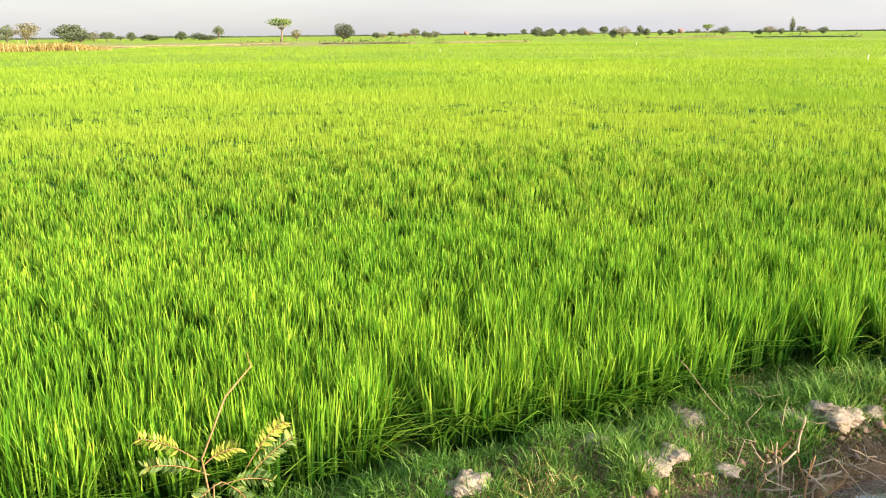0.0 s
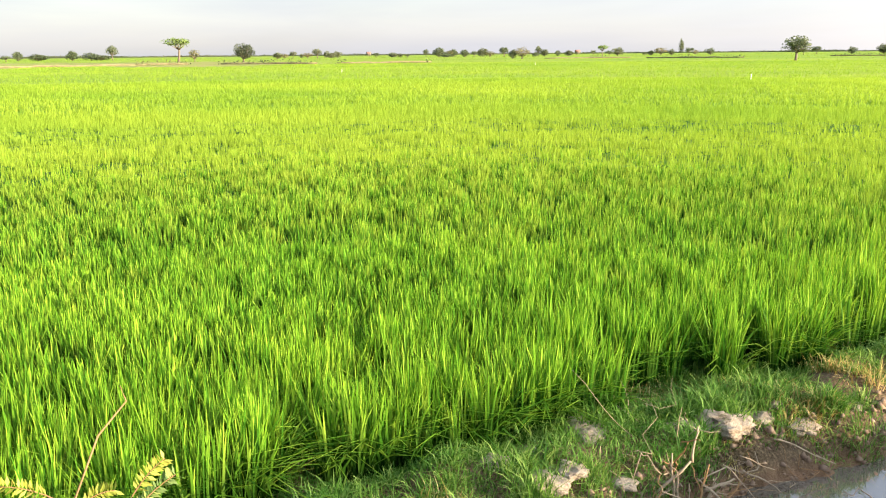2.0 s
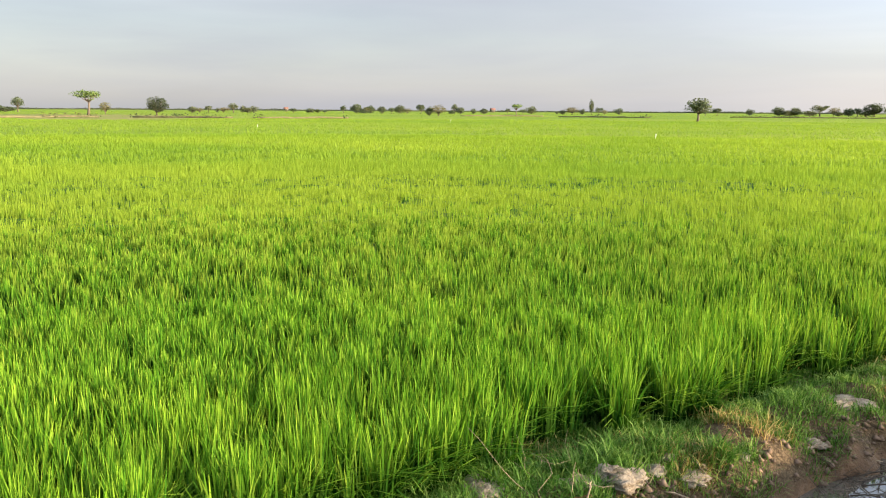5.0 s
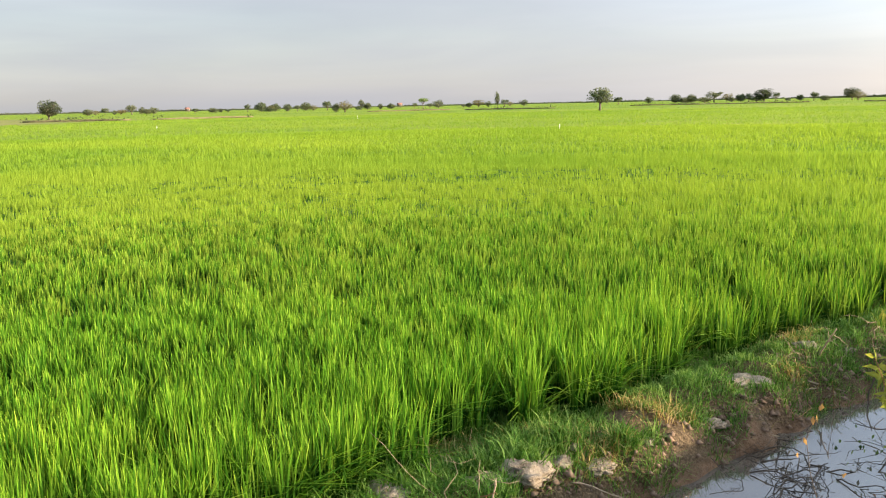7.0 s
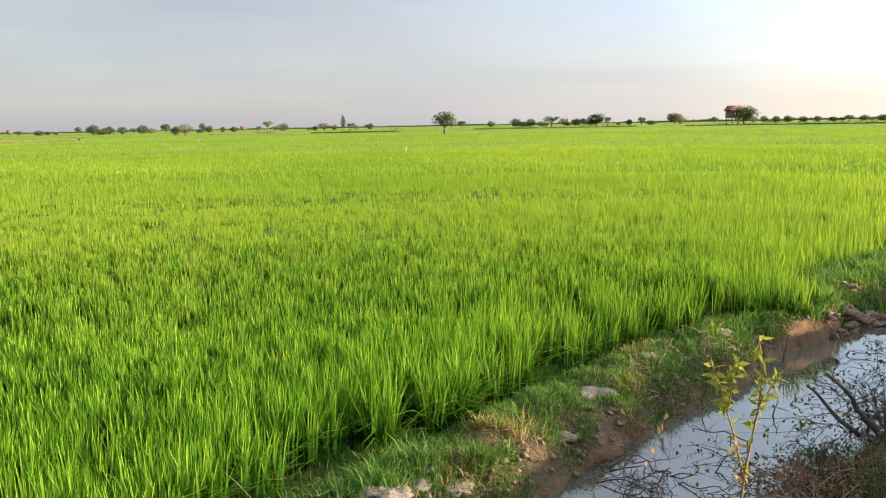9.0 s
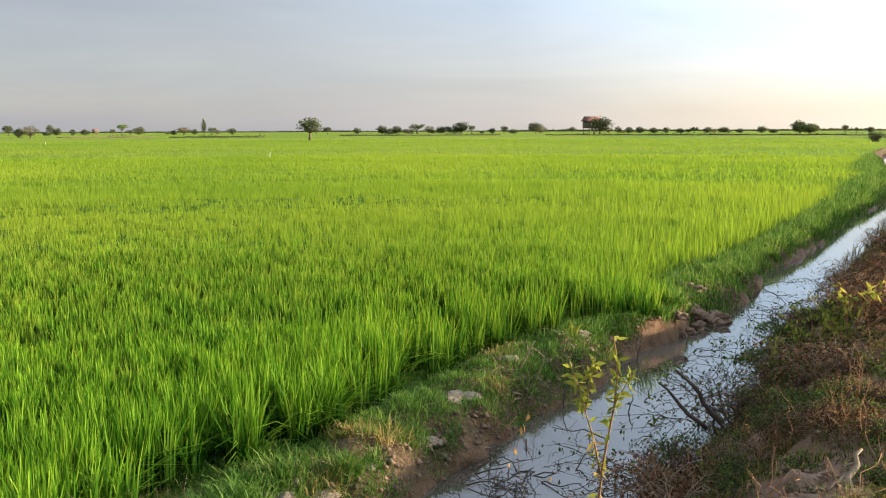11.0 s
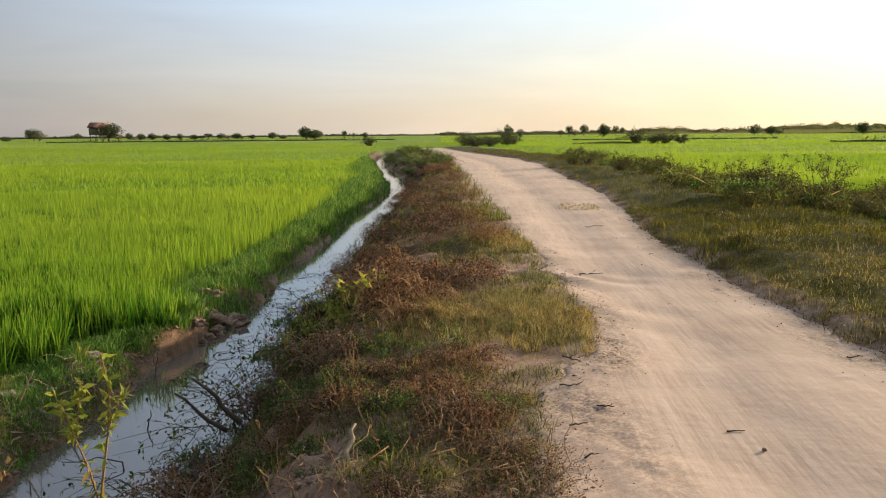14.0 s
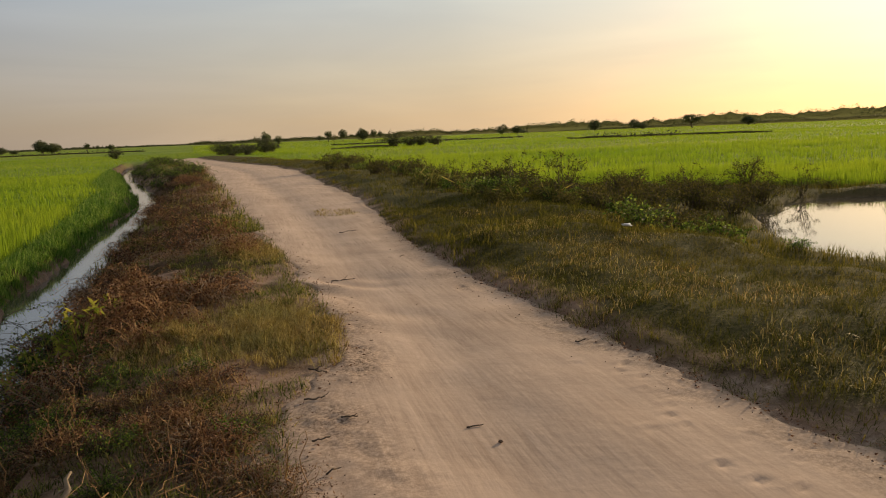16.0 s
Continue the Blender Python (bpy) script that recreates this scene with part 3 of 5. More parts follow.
def make_road():
    """The track: a sheet whose rims dip under the verges."""
    ys = graded((-8, 2, 0.15), (2, 8, 0.035), (8, 16, 0.06), (16, 35, 0.15), (35, 108, 0.5))
    m = 100
    S, Y = np.meshgrid(np.linspace(0, 1, m), ys)
    left, right = track_left(Y) - 0.12, track_right(Y) + 0.12
    X = left + (right - left) * S
    x, y = X.ravel(), Y.ravel()
    inside = np.minimum(x - left.ravel(), right.ravel() - x) - 0.12 + 0.05 * fuzz(x, y, 0.25, 24)
    z = ground_height(x, y) - 0.035 * (1 - step(inside, -0.02, 0.12)) - 0.4 * step(y, 98, 107)
    # hoof dents along the rim, scraped lines, and the rough shoulder
    rng = np.random.default_rng(20)
    for k in range(46):
        cy = 3.2 + 0.13 * k + 0.04 * rng.normal()
        cx = np.interp(cy, (3.2, 4.0, 5.0, 7.0, 9.0), (3.33, 3.38, 3.55, 4.35, 4.4)) + 0.06 * rng.normal() - (0.25 if rng.random() < 0.15 else 0)
        e = np.exp(-(((x - cx) / 0.036) ** 2 + ((y - cy) / 0.024) ** 2))
        z = z - 0.022 * (0.3 + 0.8 * rng.random()) * e + 0.007 * np.exp(-(((x - cx) / 0.07) ** 2 + ((y - cy - 0.05) / 0.03) ** 2))
    gravel = np.exp(-((x - road_left(y) - 0.42 - 0.12 * fuzz(x * 0, y, 1.3, 27)) / 0.3) ** 2) * (1 - step(y, 6.5, 10)) * (0.85 + 0.6 * fuzz(x, y, 0.35, 60))
    gravel = gravel + 0.5 * np.exp(-((x - road_right(y) + 0.3) / 0.2) ** 2) * (0.5 + 0.7 * fuzz(x, y, 0.4, 61))
    gravel = np.clip(gravel, 0, 1)
    z = z + gravel * (0.010 * fuzz(x, y, 0.09, 62) + 0.008 * fuzz(x, y, 0.05, 63))
    edge = 0.9 * (1 - step(inside + 0.14 * fuzz(x, y, 0.3, 64) + 0.15 * fuzz(x, y, 0.9, 65), 0.0, 0.5))
    k, n = np.arange(m - 1), len(ys)
    a = (np.arange(n - 1)[:, None] * m + k[None]).ravel()
    me = mesh_from("road", np.stack([x, y, z], 1), np.stack([a, a + 1, a + m + 1, a + m], 1), material=SAND, smooth=True)
    for key, values in (("edge", edge), ("gravel", gravel)):
        me.attributes.new(key, "FLOAT", "POINT").data.foreach_set("value", values.astype(np.float32))
    tagged(new("road", me), "pale pinkish sandy dirt track with wheel ruts", "road", kind="structure")


def make_water():
    ys = np.arange(-40, 118, 0.5)
    v = np.concatenate([np.stack([water_left(ys) - 0.35, ys, 0 * ys + WATER_Z], 1), np.stack([water_right(ys) + 0.35, ys, 0 * ys + WATER_Z], 1)])
    k, n = np.arange(len(ys) - 1), len(ys)
    tagged(new("water", mesh_from("water", v, np.stack([k, k + n, k + n + 1, k + 1], 1), material=WATER)), "still murky ditch water that mirrors the evening sky", "water", kind="structure")
    a = np.linspace(0, 2 * np.pi, 48, endpoint=False)
    u, w = 8.2 * np.cos(a), 4.2 * np.sin(a)
    v = np.stack([19.0 + 0.77 * u - 0.64 * w, 14.5 + 0.64 * u + 0.77 * w, 0 * a - 0.93], 1)
    k = np.arange(48)
    v = np.concatenate([v, [[19.0, 14.5, -0.93]]])
    tagged(new("pond_water", mesh_from("pond_water", v, None, np.stack([k, (k + 1) % 48, np.full(48, 48)], 1), material=WATER)), "small still pond among scrub, bright with sky", "water", kind="structure")


make_ground()
make_road()
make_water()

# ---- rice ----


def scatter(rng, count, near, far, low, high):
    """Points between two bearings and two distances from the bend of the track, evenly over the ground."""
    r = np.sqrt(near ** 2 + rng.random(count) * (far ** 2 - near ** 2))
    b = np.radians(low + rng.random(count) * (high - low))
    return -np.sin(b) * r, np.cos(b) * r


def growth(x, y):
    """How much taller or shorter than usual the rice stands, in slow waves."""
    return 0.09 * fuzz(x, y * 0.6, 3.4, 34) + 0.05 * fuzz(x, y, 0.9, 35)


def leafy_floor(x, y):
    """How high the dark sheet for the lower rice leaves and the shade among them stands: nothing at the rim, dense
    further in.
    """
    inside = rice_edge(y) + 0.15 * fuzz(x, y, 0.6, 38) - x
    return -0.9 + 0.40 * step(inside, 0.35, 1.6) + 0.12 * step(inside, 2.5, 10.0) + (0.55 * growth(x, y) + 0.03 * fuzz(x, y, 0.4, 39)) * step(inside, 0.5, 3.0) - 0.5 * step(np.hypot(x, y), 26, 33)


def make_shaded_lower_leaves():
    # one sheet stands in for lower leaves and the shade between blades
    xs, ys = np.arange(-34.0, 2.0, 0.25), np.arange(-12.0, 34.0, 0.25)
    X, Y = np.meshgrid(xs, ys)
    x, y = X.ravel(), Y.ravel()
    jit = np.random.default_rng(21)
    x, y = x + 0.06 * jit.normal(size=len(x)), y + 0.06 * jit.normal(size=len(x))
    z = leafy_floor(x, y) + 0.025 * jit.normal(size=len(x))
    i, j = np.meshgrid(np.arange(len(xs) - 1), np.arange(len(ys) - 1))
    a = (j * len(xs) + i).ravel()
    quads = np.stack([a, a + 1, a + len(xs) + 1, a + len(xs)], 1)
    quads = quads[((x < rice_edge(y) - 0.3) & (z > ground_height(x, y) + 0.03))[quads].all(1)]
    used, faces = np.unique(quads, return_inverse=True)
    stuff("rice_lower_leaves", (np.stack([x, y, z], 1)[used], faces.reshape(-1, 4), None), SHADED_LOWER_LEAF, "sheet for the lower leaves and stems of the rice, coloured dark like shaded gaps", "rice")


def make_rice():
    rng = np.random.default_rng(11)
    # nearest, farthest, hills, blades in a hill, spread, width, segments
    bands = (
        (2.0, 9.0, 3800, 29, 0.075, 0.0135, 3),
        (9.0, 15.0, 7500, 16, 0.09, 0.0165, 2),
        (15.0, 22.0, 11000, 10, 0.13, 0.022, 1),
        (22.0, 34.0, 20000, 7, 0.2, 0.028, 1),
        (34.0, 70.0, 45000, 4, 0.3, 0.05, 1),
        (70.0, 190.0, 80000, 2, 0.6, 0.07, 1),
        (190.0, 700.0, 55000, 1, 0.6, 0.24, 1),
    )
    for near, far, hills, per, spread, width, segs in bands:
        x, y = scatter(rng, hills * 2, near, far, -14, 118)
        gap = fuzz(x, y, 1.9, 31) + 0.5 * fuzz(x, y, 0.6, 32)
        keep = ((x < rice_edge(y) + 0.10 * fuzz(x, y, 0.5, 33)) | (y > 116)) & (gap > -1.25) & (dry_field(x, y) < 0.5)
        keep &= (rice_edge(y) - x > 0.4) | (fuzz(x, y, 0.28, 40) > -0.35)
        x, y = x[keep][:hills], y[keep][:hills]
        vigour = growth(x, y) + rng.normal(size=len(x)) * 0.03
        rim = np.exp(-(rice_edge(y) - x) / 0.35)  # looser, drooping leaves along the rim
        hx, hy, hv, hr = np.repeat(x, per), np.repeat(y, per), np.repeat(vigour, per), np.repeat(rim, per)
        n = len(hx)
        a, d = rng.random(n) * 2 * np.pi, spread * np.sqrt(rng.random(n))
        bx, by = hx + d * np.cos(a), hy + d * np.sin(a)
        foot = np.maximum(ground_height(bx, by) - 0.01, leafy_floor(bx, by) - 0.05)
        base = np.stack([bx, by, foot], 1)
        long = np.maximum((-0.2 - base[:, 2]) * ((0.52 + 0.55 * rng.random(n) ** 0.75) if far < 16 else (0.70 + 0.36 * rng.random(n) ** 0.8)) + 0.8 * hv - np.minimum(0.5 * np.repeat(growth(x, y), per), 0), 0.10)
        wide = width * (0.6 + 0.8 * rng.random(n))
        bend = (0.05 + 0.26 * rng.random(n) ** 1.6) * (1.0 if far < 40 else 1.6)
        loose = rng.random(n) < 0.06 + 0.32 * hr
        bend = np.where(loose, 0.6 + 0.5 * rng.random(n), bend)
        turn = a + 0.7 * rng.normal(size=n) if far < 25 else rng.random(n) * 2 * np.pi
        # the further off, the more hills take the paler, haze-toned copy
        pale_leaf = np.repeat(rng.random(len(x)) < step(np.hypot(x, y), 6, 20), per)
        for pick, mat in ((~pale_leaf, RICE), (pale_leaf, RICE_FAR)):
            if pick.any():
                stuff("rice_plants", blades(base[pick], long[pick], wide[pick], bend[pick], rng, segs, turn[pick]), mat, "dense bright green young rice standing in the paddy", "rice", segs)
    # the paddy further back along the ditch
    for near, far, hills, per, width in ((4.0, 16.0, 3600, 9, 0.028), (16.0, 34.0, 5000, 6, 0.05)):
        x, y = scatter(rng, hills, near, far, 116, 172)
        keep = x < rice_edge(y) + 0.1 * fuzz(x, y, 0.5, 33)
        hx, hy = np.repeat(x[keep], per), np.repeat(y[keep], per)
        n = len(hx)
        bx, by = hx + 0.1 * rng.normal(size=n), hy + 0.1 * rng.normal(size=n)
        base = np.stack([bx, by, ground_height(bx, by) - 0.01], 1)
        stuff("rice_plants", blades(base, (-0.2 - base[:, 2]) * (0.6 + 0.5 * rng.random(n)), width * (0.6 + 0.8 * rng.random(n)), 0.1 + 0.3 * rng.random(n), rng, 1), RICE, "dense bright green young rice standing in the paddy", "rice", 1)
    # the paddy beyond the track
    for near, far, hills, per, spread, length, width, segs in ((20, 45, 7000, 6, 0.2, 0.5, 0.03, 1), (45, 90, 12000, 4, 0.35, 0.45, 0.05, 1), (90, 200, 26000, 2, 0.6, 0.32, 0.10, 1), (200, 600, 40000, 1, 0.6, 0.4, 0.3, 1)):
        x, y = scatter(rng, hills * 2, near, far, -66, -8)
        keep = x > road_right(y) + right_edge(y) + 0.3 * fuzz(x, y, 1.2, 36)
        x, y = x[keep][:hills], y[keep][:hills]
        hx, hy = np.repeat(x, per), np.repeat(y, per)
        n = len(hx)
        a, d = rng.random(n) * 2 * np.pi, spread * np.sqrt(rng.random(n))
        bx, by = hx + d * np.cos(a), hy + d * np.sin(a)
        base = np.stack([bx, by, ground_height(bx, by) - 0.01], 1)
        long = length * (0.7 + 0.4 * rng.random(n)) * (1 + 0.15 * fuzz(bx, by, 5.0, 37))
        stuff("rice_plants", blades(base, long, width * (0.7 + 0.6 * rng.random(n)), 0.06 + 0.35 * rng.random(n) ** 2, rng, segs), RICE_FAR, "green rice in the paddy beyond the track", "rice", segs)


make_shaded_lower_leaves()
make_rice()

# ---- grass on the banks and verges ----
CLODS = [(-3.75, 3.65, 0.15), (-3.28, 4.46, 0.15), (-3.82, 3.24, 0.06), (-3.70, 2.87, 0.10), (-3.40, 2.99, 0.12), (-3.06, 4.97, 0.09), (-3.42, 4.26, 0.10), (-3.19, 3.42, 0.07), (-3.36, 4.75, 0.06), (-3.24, 4.80, 0.07), (-3.27, 4.98, 0.06), (-2.97, 5.45, 0.06), (-3.36, 3.16, 0.08), (-3.46, 4.17, 0.09), (-3.68, 1.97, 0.11), (-2.96, 7.08, 0.14), (-2.99, 6.93, 0.08), (-2.83, 6.2, 0.08), (-2.9, 8.3, 0.09), (-2.6, 8.6, 0.07), (-3.6, 1.3, 0.09), (-2.5, 9.6, 0.1)]  # x, y, radius


def grass_patch(name, rng, x, y, per, spread, length, width, bend, segs, material, label):
    bare = np.zeros(len(x), bool)
    for cx, cy, r in CLODS:
        bare |= np.hypot(x - cx - 0.2 * r, y - cy + 0.25 * r) < r * 0.45
    x, y = x[~bare], y[~bare]
    hx, hy = np.repeat(x, per), np.repeat(y, per)
    hl = np.repeat(length * (0.6 + 0.8 * rng.random(len(x))), per)
    n = len(hx)
    a, d = rng.random(n) * 2 * np.pi, spread * np.sqrt(rng.random(n))
    bx, by = hx + d * np.cos(a), hy + d * np.sin(a)
    base = np.stack([bx, by, ground_height(bx, by) - 0.008], 1)
    stuff(name, blades(base, hl * (0.5 + 0.6 * rng.random(n)), width * (0.7 + 0.6 * rng.random(n)), bend * (0.3 + 1.2 * rng.random(n)), rng, segs, a + 0.8 * rng.normal(size=n)), material, label, "grass", segs)


def make_grass():
    rng = np.random.default_rng(12)

    def strip(count, y0, y1, left, right, power=1.0):
        y = y0 + (y1 - y0) * rng.random(count) ** power
        s = rng.random(count)
        return left(y) + (right(y) - left(y)) * s, y, s

    # the bank between rice and ditch
    x, y, s = strip(9000, -1.0, 22, lambda v: rice_edge(v) - 0.5, lambda v: water_left(v) - 0.10, 1.25)
    k = (fuzz(x, y, 0.55, 41) + 0.6 * fuzz(x, y, 0.2, 42) + 1.3 * (1 - s) > -0.3)
    grass_patch("bank_grass", rng, x[k], y[k], 14, 0.075, 0.115, 0.006, 0.9, 2, BANK_GRASS, "short green grass on the earth bank")
    w = (fuzz(x, y, 0.4, 49) > 0.55)
    grass_patch("dry_grass", rng, x[w], y[w], 6, 0.07, 0.14, 0.006, 0.9, 2, DRY_GRASS, "withered grass hanging over the edge of the bank")
    k = k & (fuzz(x, y, 0.5, 43) > 0.25) & (s < 0.85)
    grass_patch("bank_grass", rng, x[k], y[k], 12, 0.06, 0.19, 0.007, 0.7, 3, BANK_GRASS, "taller tufts of green grass on the earth bank")
    x, y, s = strip(3000, 11, 36, lambda v: rice_edge(v) - 0.15, lambda v: water_left(v) - 0.06, 1.2)
    grass_patch("bank_grass", rng, x, y, 8, 0.10, 0.24, 0.011, 0.55, 2, BANK_GRASS, "rank green grass on the ditch bank")
    x, y, s = strip(3600, 22, 75, lambda v: rice_edge(v) - 0.2, lambda v: water_left(v), 1.4)
    grass_patch("bank_grass", rng, x, y, 6, 0.15, 0.26, 0.016, 0.4, 2, BANK_GRASS, "green grass along the far bank of the ditch")
    # slope between ditch and track
    x, y, s = strip(7800, 0.0, 20, lambda v: water_right(v) + 0.1, lambda v: road_left(v) + 0.15, 1.2)
    k = (fuzz(x, y, 0.7, 44) + 0.4 * fuzz(x, y, 0.25, 45) > -0.45) & (np.hypot(x + 0.1, (y - 4.9)) > 0.34)
    grass_patch("verge_grass", rng, x[k], y[k], 11, 0.07, 0.105, 0.005, 1.0, 2, VERGE_GRASS, "sparse olive grass on the slope above the ditch")
    x, y, s = strip(1300, 16, 80, lambda v: water_right(v), lambda v: road_left(v) + 0.1, 1.3)
    grass_patch("verge_grass", rng, x, y, 6, 0.16, 0.24, 0.016, 0.5, 2, VERGE_GRASS, "brownish grass on the slope of the far ditch")
    # straw-coloured patches beside the track
    for cx, cy, rx, ry, count in ((1.75, 7.75, 0.62, 1.15, 1500), (1.0, 8.2, 0.6, 1.0, 600), (2.65, 13.2, 0.5, 1.6, 500), (0.75, 6.2, 0.5, 0.5, 160)):
        x, y = cx + rx * 0.44 * rng.normal(size=count), cy + ry * 0.48 * rng.normal(size=count)
        x = np.minimum(x, track_left(y) + 0.12 * rng.random(count))
        grass_patch("dry_grass", rng, x, y, 14, 0.06, 0.12, 0.004, 0.9, 2, DRY_GRASS, "straw-coloured dry grass beside the track")
    # the verge across the track
    x, y, s = strip(11500, 0.5, 18, lambda v: track_right(v) - 0.12, lambda v: road_right(v) + 5.5, 1.2)
    k = fuzz(x, y, 0.9, 46) + 0.6 * fuzz(x, y, 0.3, 47) + 20 * (x - track_right(y)) > -0.6
    grass_patch("verge_grass", rng, x[k], y[k], 11, 0.09, 0.105, 0.0044, 1.1, 2, PASTURE, "low olive and straw grass on the verge")
    k = k & (fuzz(x, y, 1.3, 48) > 0.4)
    grass_patch("dry_grass", rng, x[k], y[k], 4, 0.06, 0.10, 0.0045, 0.8, 2, DRY_GRASS, "dry grass among the green of the verge")
    x, y, s = strip(5500, 10, 75, lambda v: road_right(v), lambda v: road_right(v) + np.minimum(right_edge(v), 9), 1.3)
    grass_patch("verge_grass", rng, x, y, 7, 0.16, 0.17, 0.011, 0.7, 2, PASTURE, "rough grass along the far verge")
    x, y, s = strip(4200, 8, 30, lambda v: road_right(v) + 4.5, lambda v: road_right(v) + right_edge(v) + 0.5)
    k = pond_shape(x, y) < 0.3
    grass_patch("verge_grass", rng, x[k], y[k], 8, 0.16, 0.26, 0.009, 0.6, 2, PASTURE, "rank grass round the pond")
    # the same grasses further back along the track
    x, y, s = strip(1500, -14, 0, lambda v: rice_edge(v) - 0.12, lambda v: water_left(v) - 0.1)
    grass_patch("bank_grass", rng, x, y, 8, 0.09, 0.15, 0.012, 0.7, 2, BANK_GRASS, "short green grass on the earth bank")
    x, y, s = strip(1700, -14, 0.4, lambda v: water_right(v) + 0.1, lambda v: road_left(v) + 0.1)
    grass_patch("verge_grass", rng, x, y, 8, 0.1, 0.16, 0.011, 0.8, 2, VERGE_GRASS, "sparse olive grass on the slope above the ditch")
    x, y, s = strip(3200, -14, 1.0, lambda v: track_right(v) - 0.1, lambda v: road_right(v) + 5.5)
    grass_patch("verge_grass", rng, x, y, 8, 0.12, 0.18, 0.012, 0.8, 2, PASTURE, "low olive and straw grass on the verge")
    # a low grassy hump left standing between the wheel tracks
    a, r = rng.random(80) * 2 * np.pi, np.sqrt(rng.random(80))
    grass_patch("verge_grass", rng, 5.75 + 0.45 * r * np.cos(a), 18.6 + 0.9 * r * np.sin(a), 6, 0.06, 0.08, 0.008, 0.8, 2, DRY_GRASS, "low grass between the wheel tracks")


make_grass()

# ---- shrubs ----


def arcs(rng, count, reach, rise, sag, points=5):
    """Thin arching twigs from the origin."""
    out = []
    for _ in range(count):
        a = rng.random() * 2 * np.pi
        L, h = reach * (0.45 + 0.6 * rng.random()), rise * (0.4 + 0.7 * rng.random())
        s = np.linspace(0, 1, points)
        wob = rng.normal(size=(points, 3)).cumsum(0) * 0.036 * reach
        wob[0] = 0
        x, y = np.cos(a) * L * s, np.sin(a) * L * s
        z = h * np.sin(np.pi * s * (0.5 + 0.3 * sag)) * (1 - 0.25 * sag * s)
        out.append(np.stack([x, y, z], 1) + wob + [0, 0, 0])
    return out


def shrub(name, rng, twigs, reach, rise, sag, leaf_count, leaf_size, slim, leaf_mat, wood, label, group, thick=0.006, category="shrub"):
    ob = thing(name, (0, 0, 0), label, category, group)
    ways = arcs(rng, twigs, reach, rise, sag)
    base = [w + [rng.normal() * reach * 0.16, rng.normal() * reach * 0.16, 0] for w in ways]
    if twigs <= 20:
        for w in base:
            part("stem", tube(w, (thick, thick * 0.35), 3), wood, ob)
    else:
        part("branchwork", weld([tube(w, (thick, thick * 0.35), 3) for w in base]), wood, ob)
    pick = rng.integers(0, len(base), leaf_count)
    at = np.array([base[i][min(int(1 + rng.random() ** 0.8 * 3.99), 4)] for i in pick]) + rng.normal(size=(leaf_count, 3)) * reach * 0.06
    at[:, 2] = np.maximum(at[:, 2], 0.01)
    part("foliage", leaves(at, leaf_size * (0.6 + 0.8 * rng.random(leaf_count)), slim, rng), leaf_mat, ob)
    return ob


def strew(kinds, rng, spots, grow=(0.8, 1.3), sink=0.03):
    """The first spots take the kinds themselves, the others copies."""
    for i, (x, y) in enumerate(spots):
        ob, size = kinds[i % len(kinds)], grow[0] + (grow[1] - grow[0]) * rng.random()
        m = pose(x, y, height(x, y) - sink, 0, 0, 360 * rng.random()) @ Matrix.Diagonal((size, size, size * (0.85 + 0.3 * rng.random()), 1))
        if i < len(kinds):
            ob.matrix_basis = m
        else:
            ob.scale = (1, 1, 1)
            keep = ob.matrix_basis.copy()
            ob.matrix_basis = Matrix()
            copy_thing(ob, m)
            ob.matrix_basis = keep


def scatter_copies(kinds, rng, spots, grow):
    for i, (x, y) in enumerate(spots):
        ob, size = kinds[i % len(kinds)], grow[0] + (grow[1] - grow[0]) * rng.random()
        keep = ob.matrix_basis.copy()
        ob.matrix_basis = Matrix()
        copy_thing(ob, pose(x, y, height(x, y) - 0.02, 0, 0, 360 * rng.random()) @ Matrix.Diagonal((size, size, size * 0.9, 1)))
        ob.matrix_basis = keep


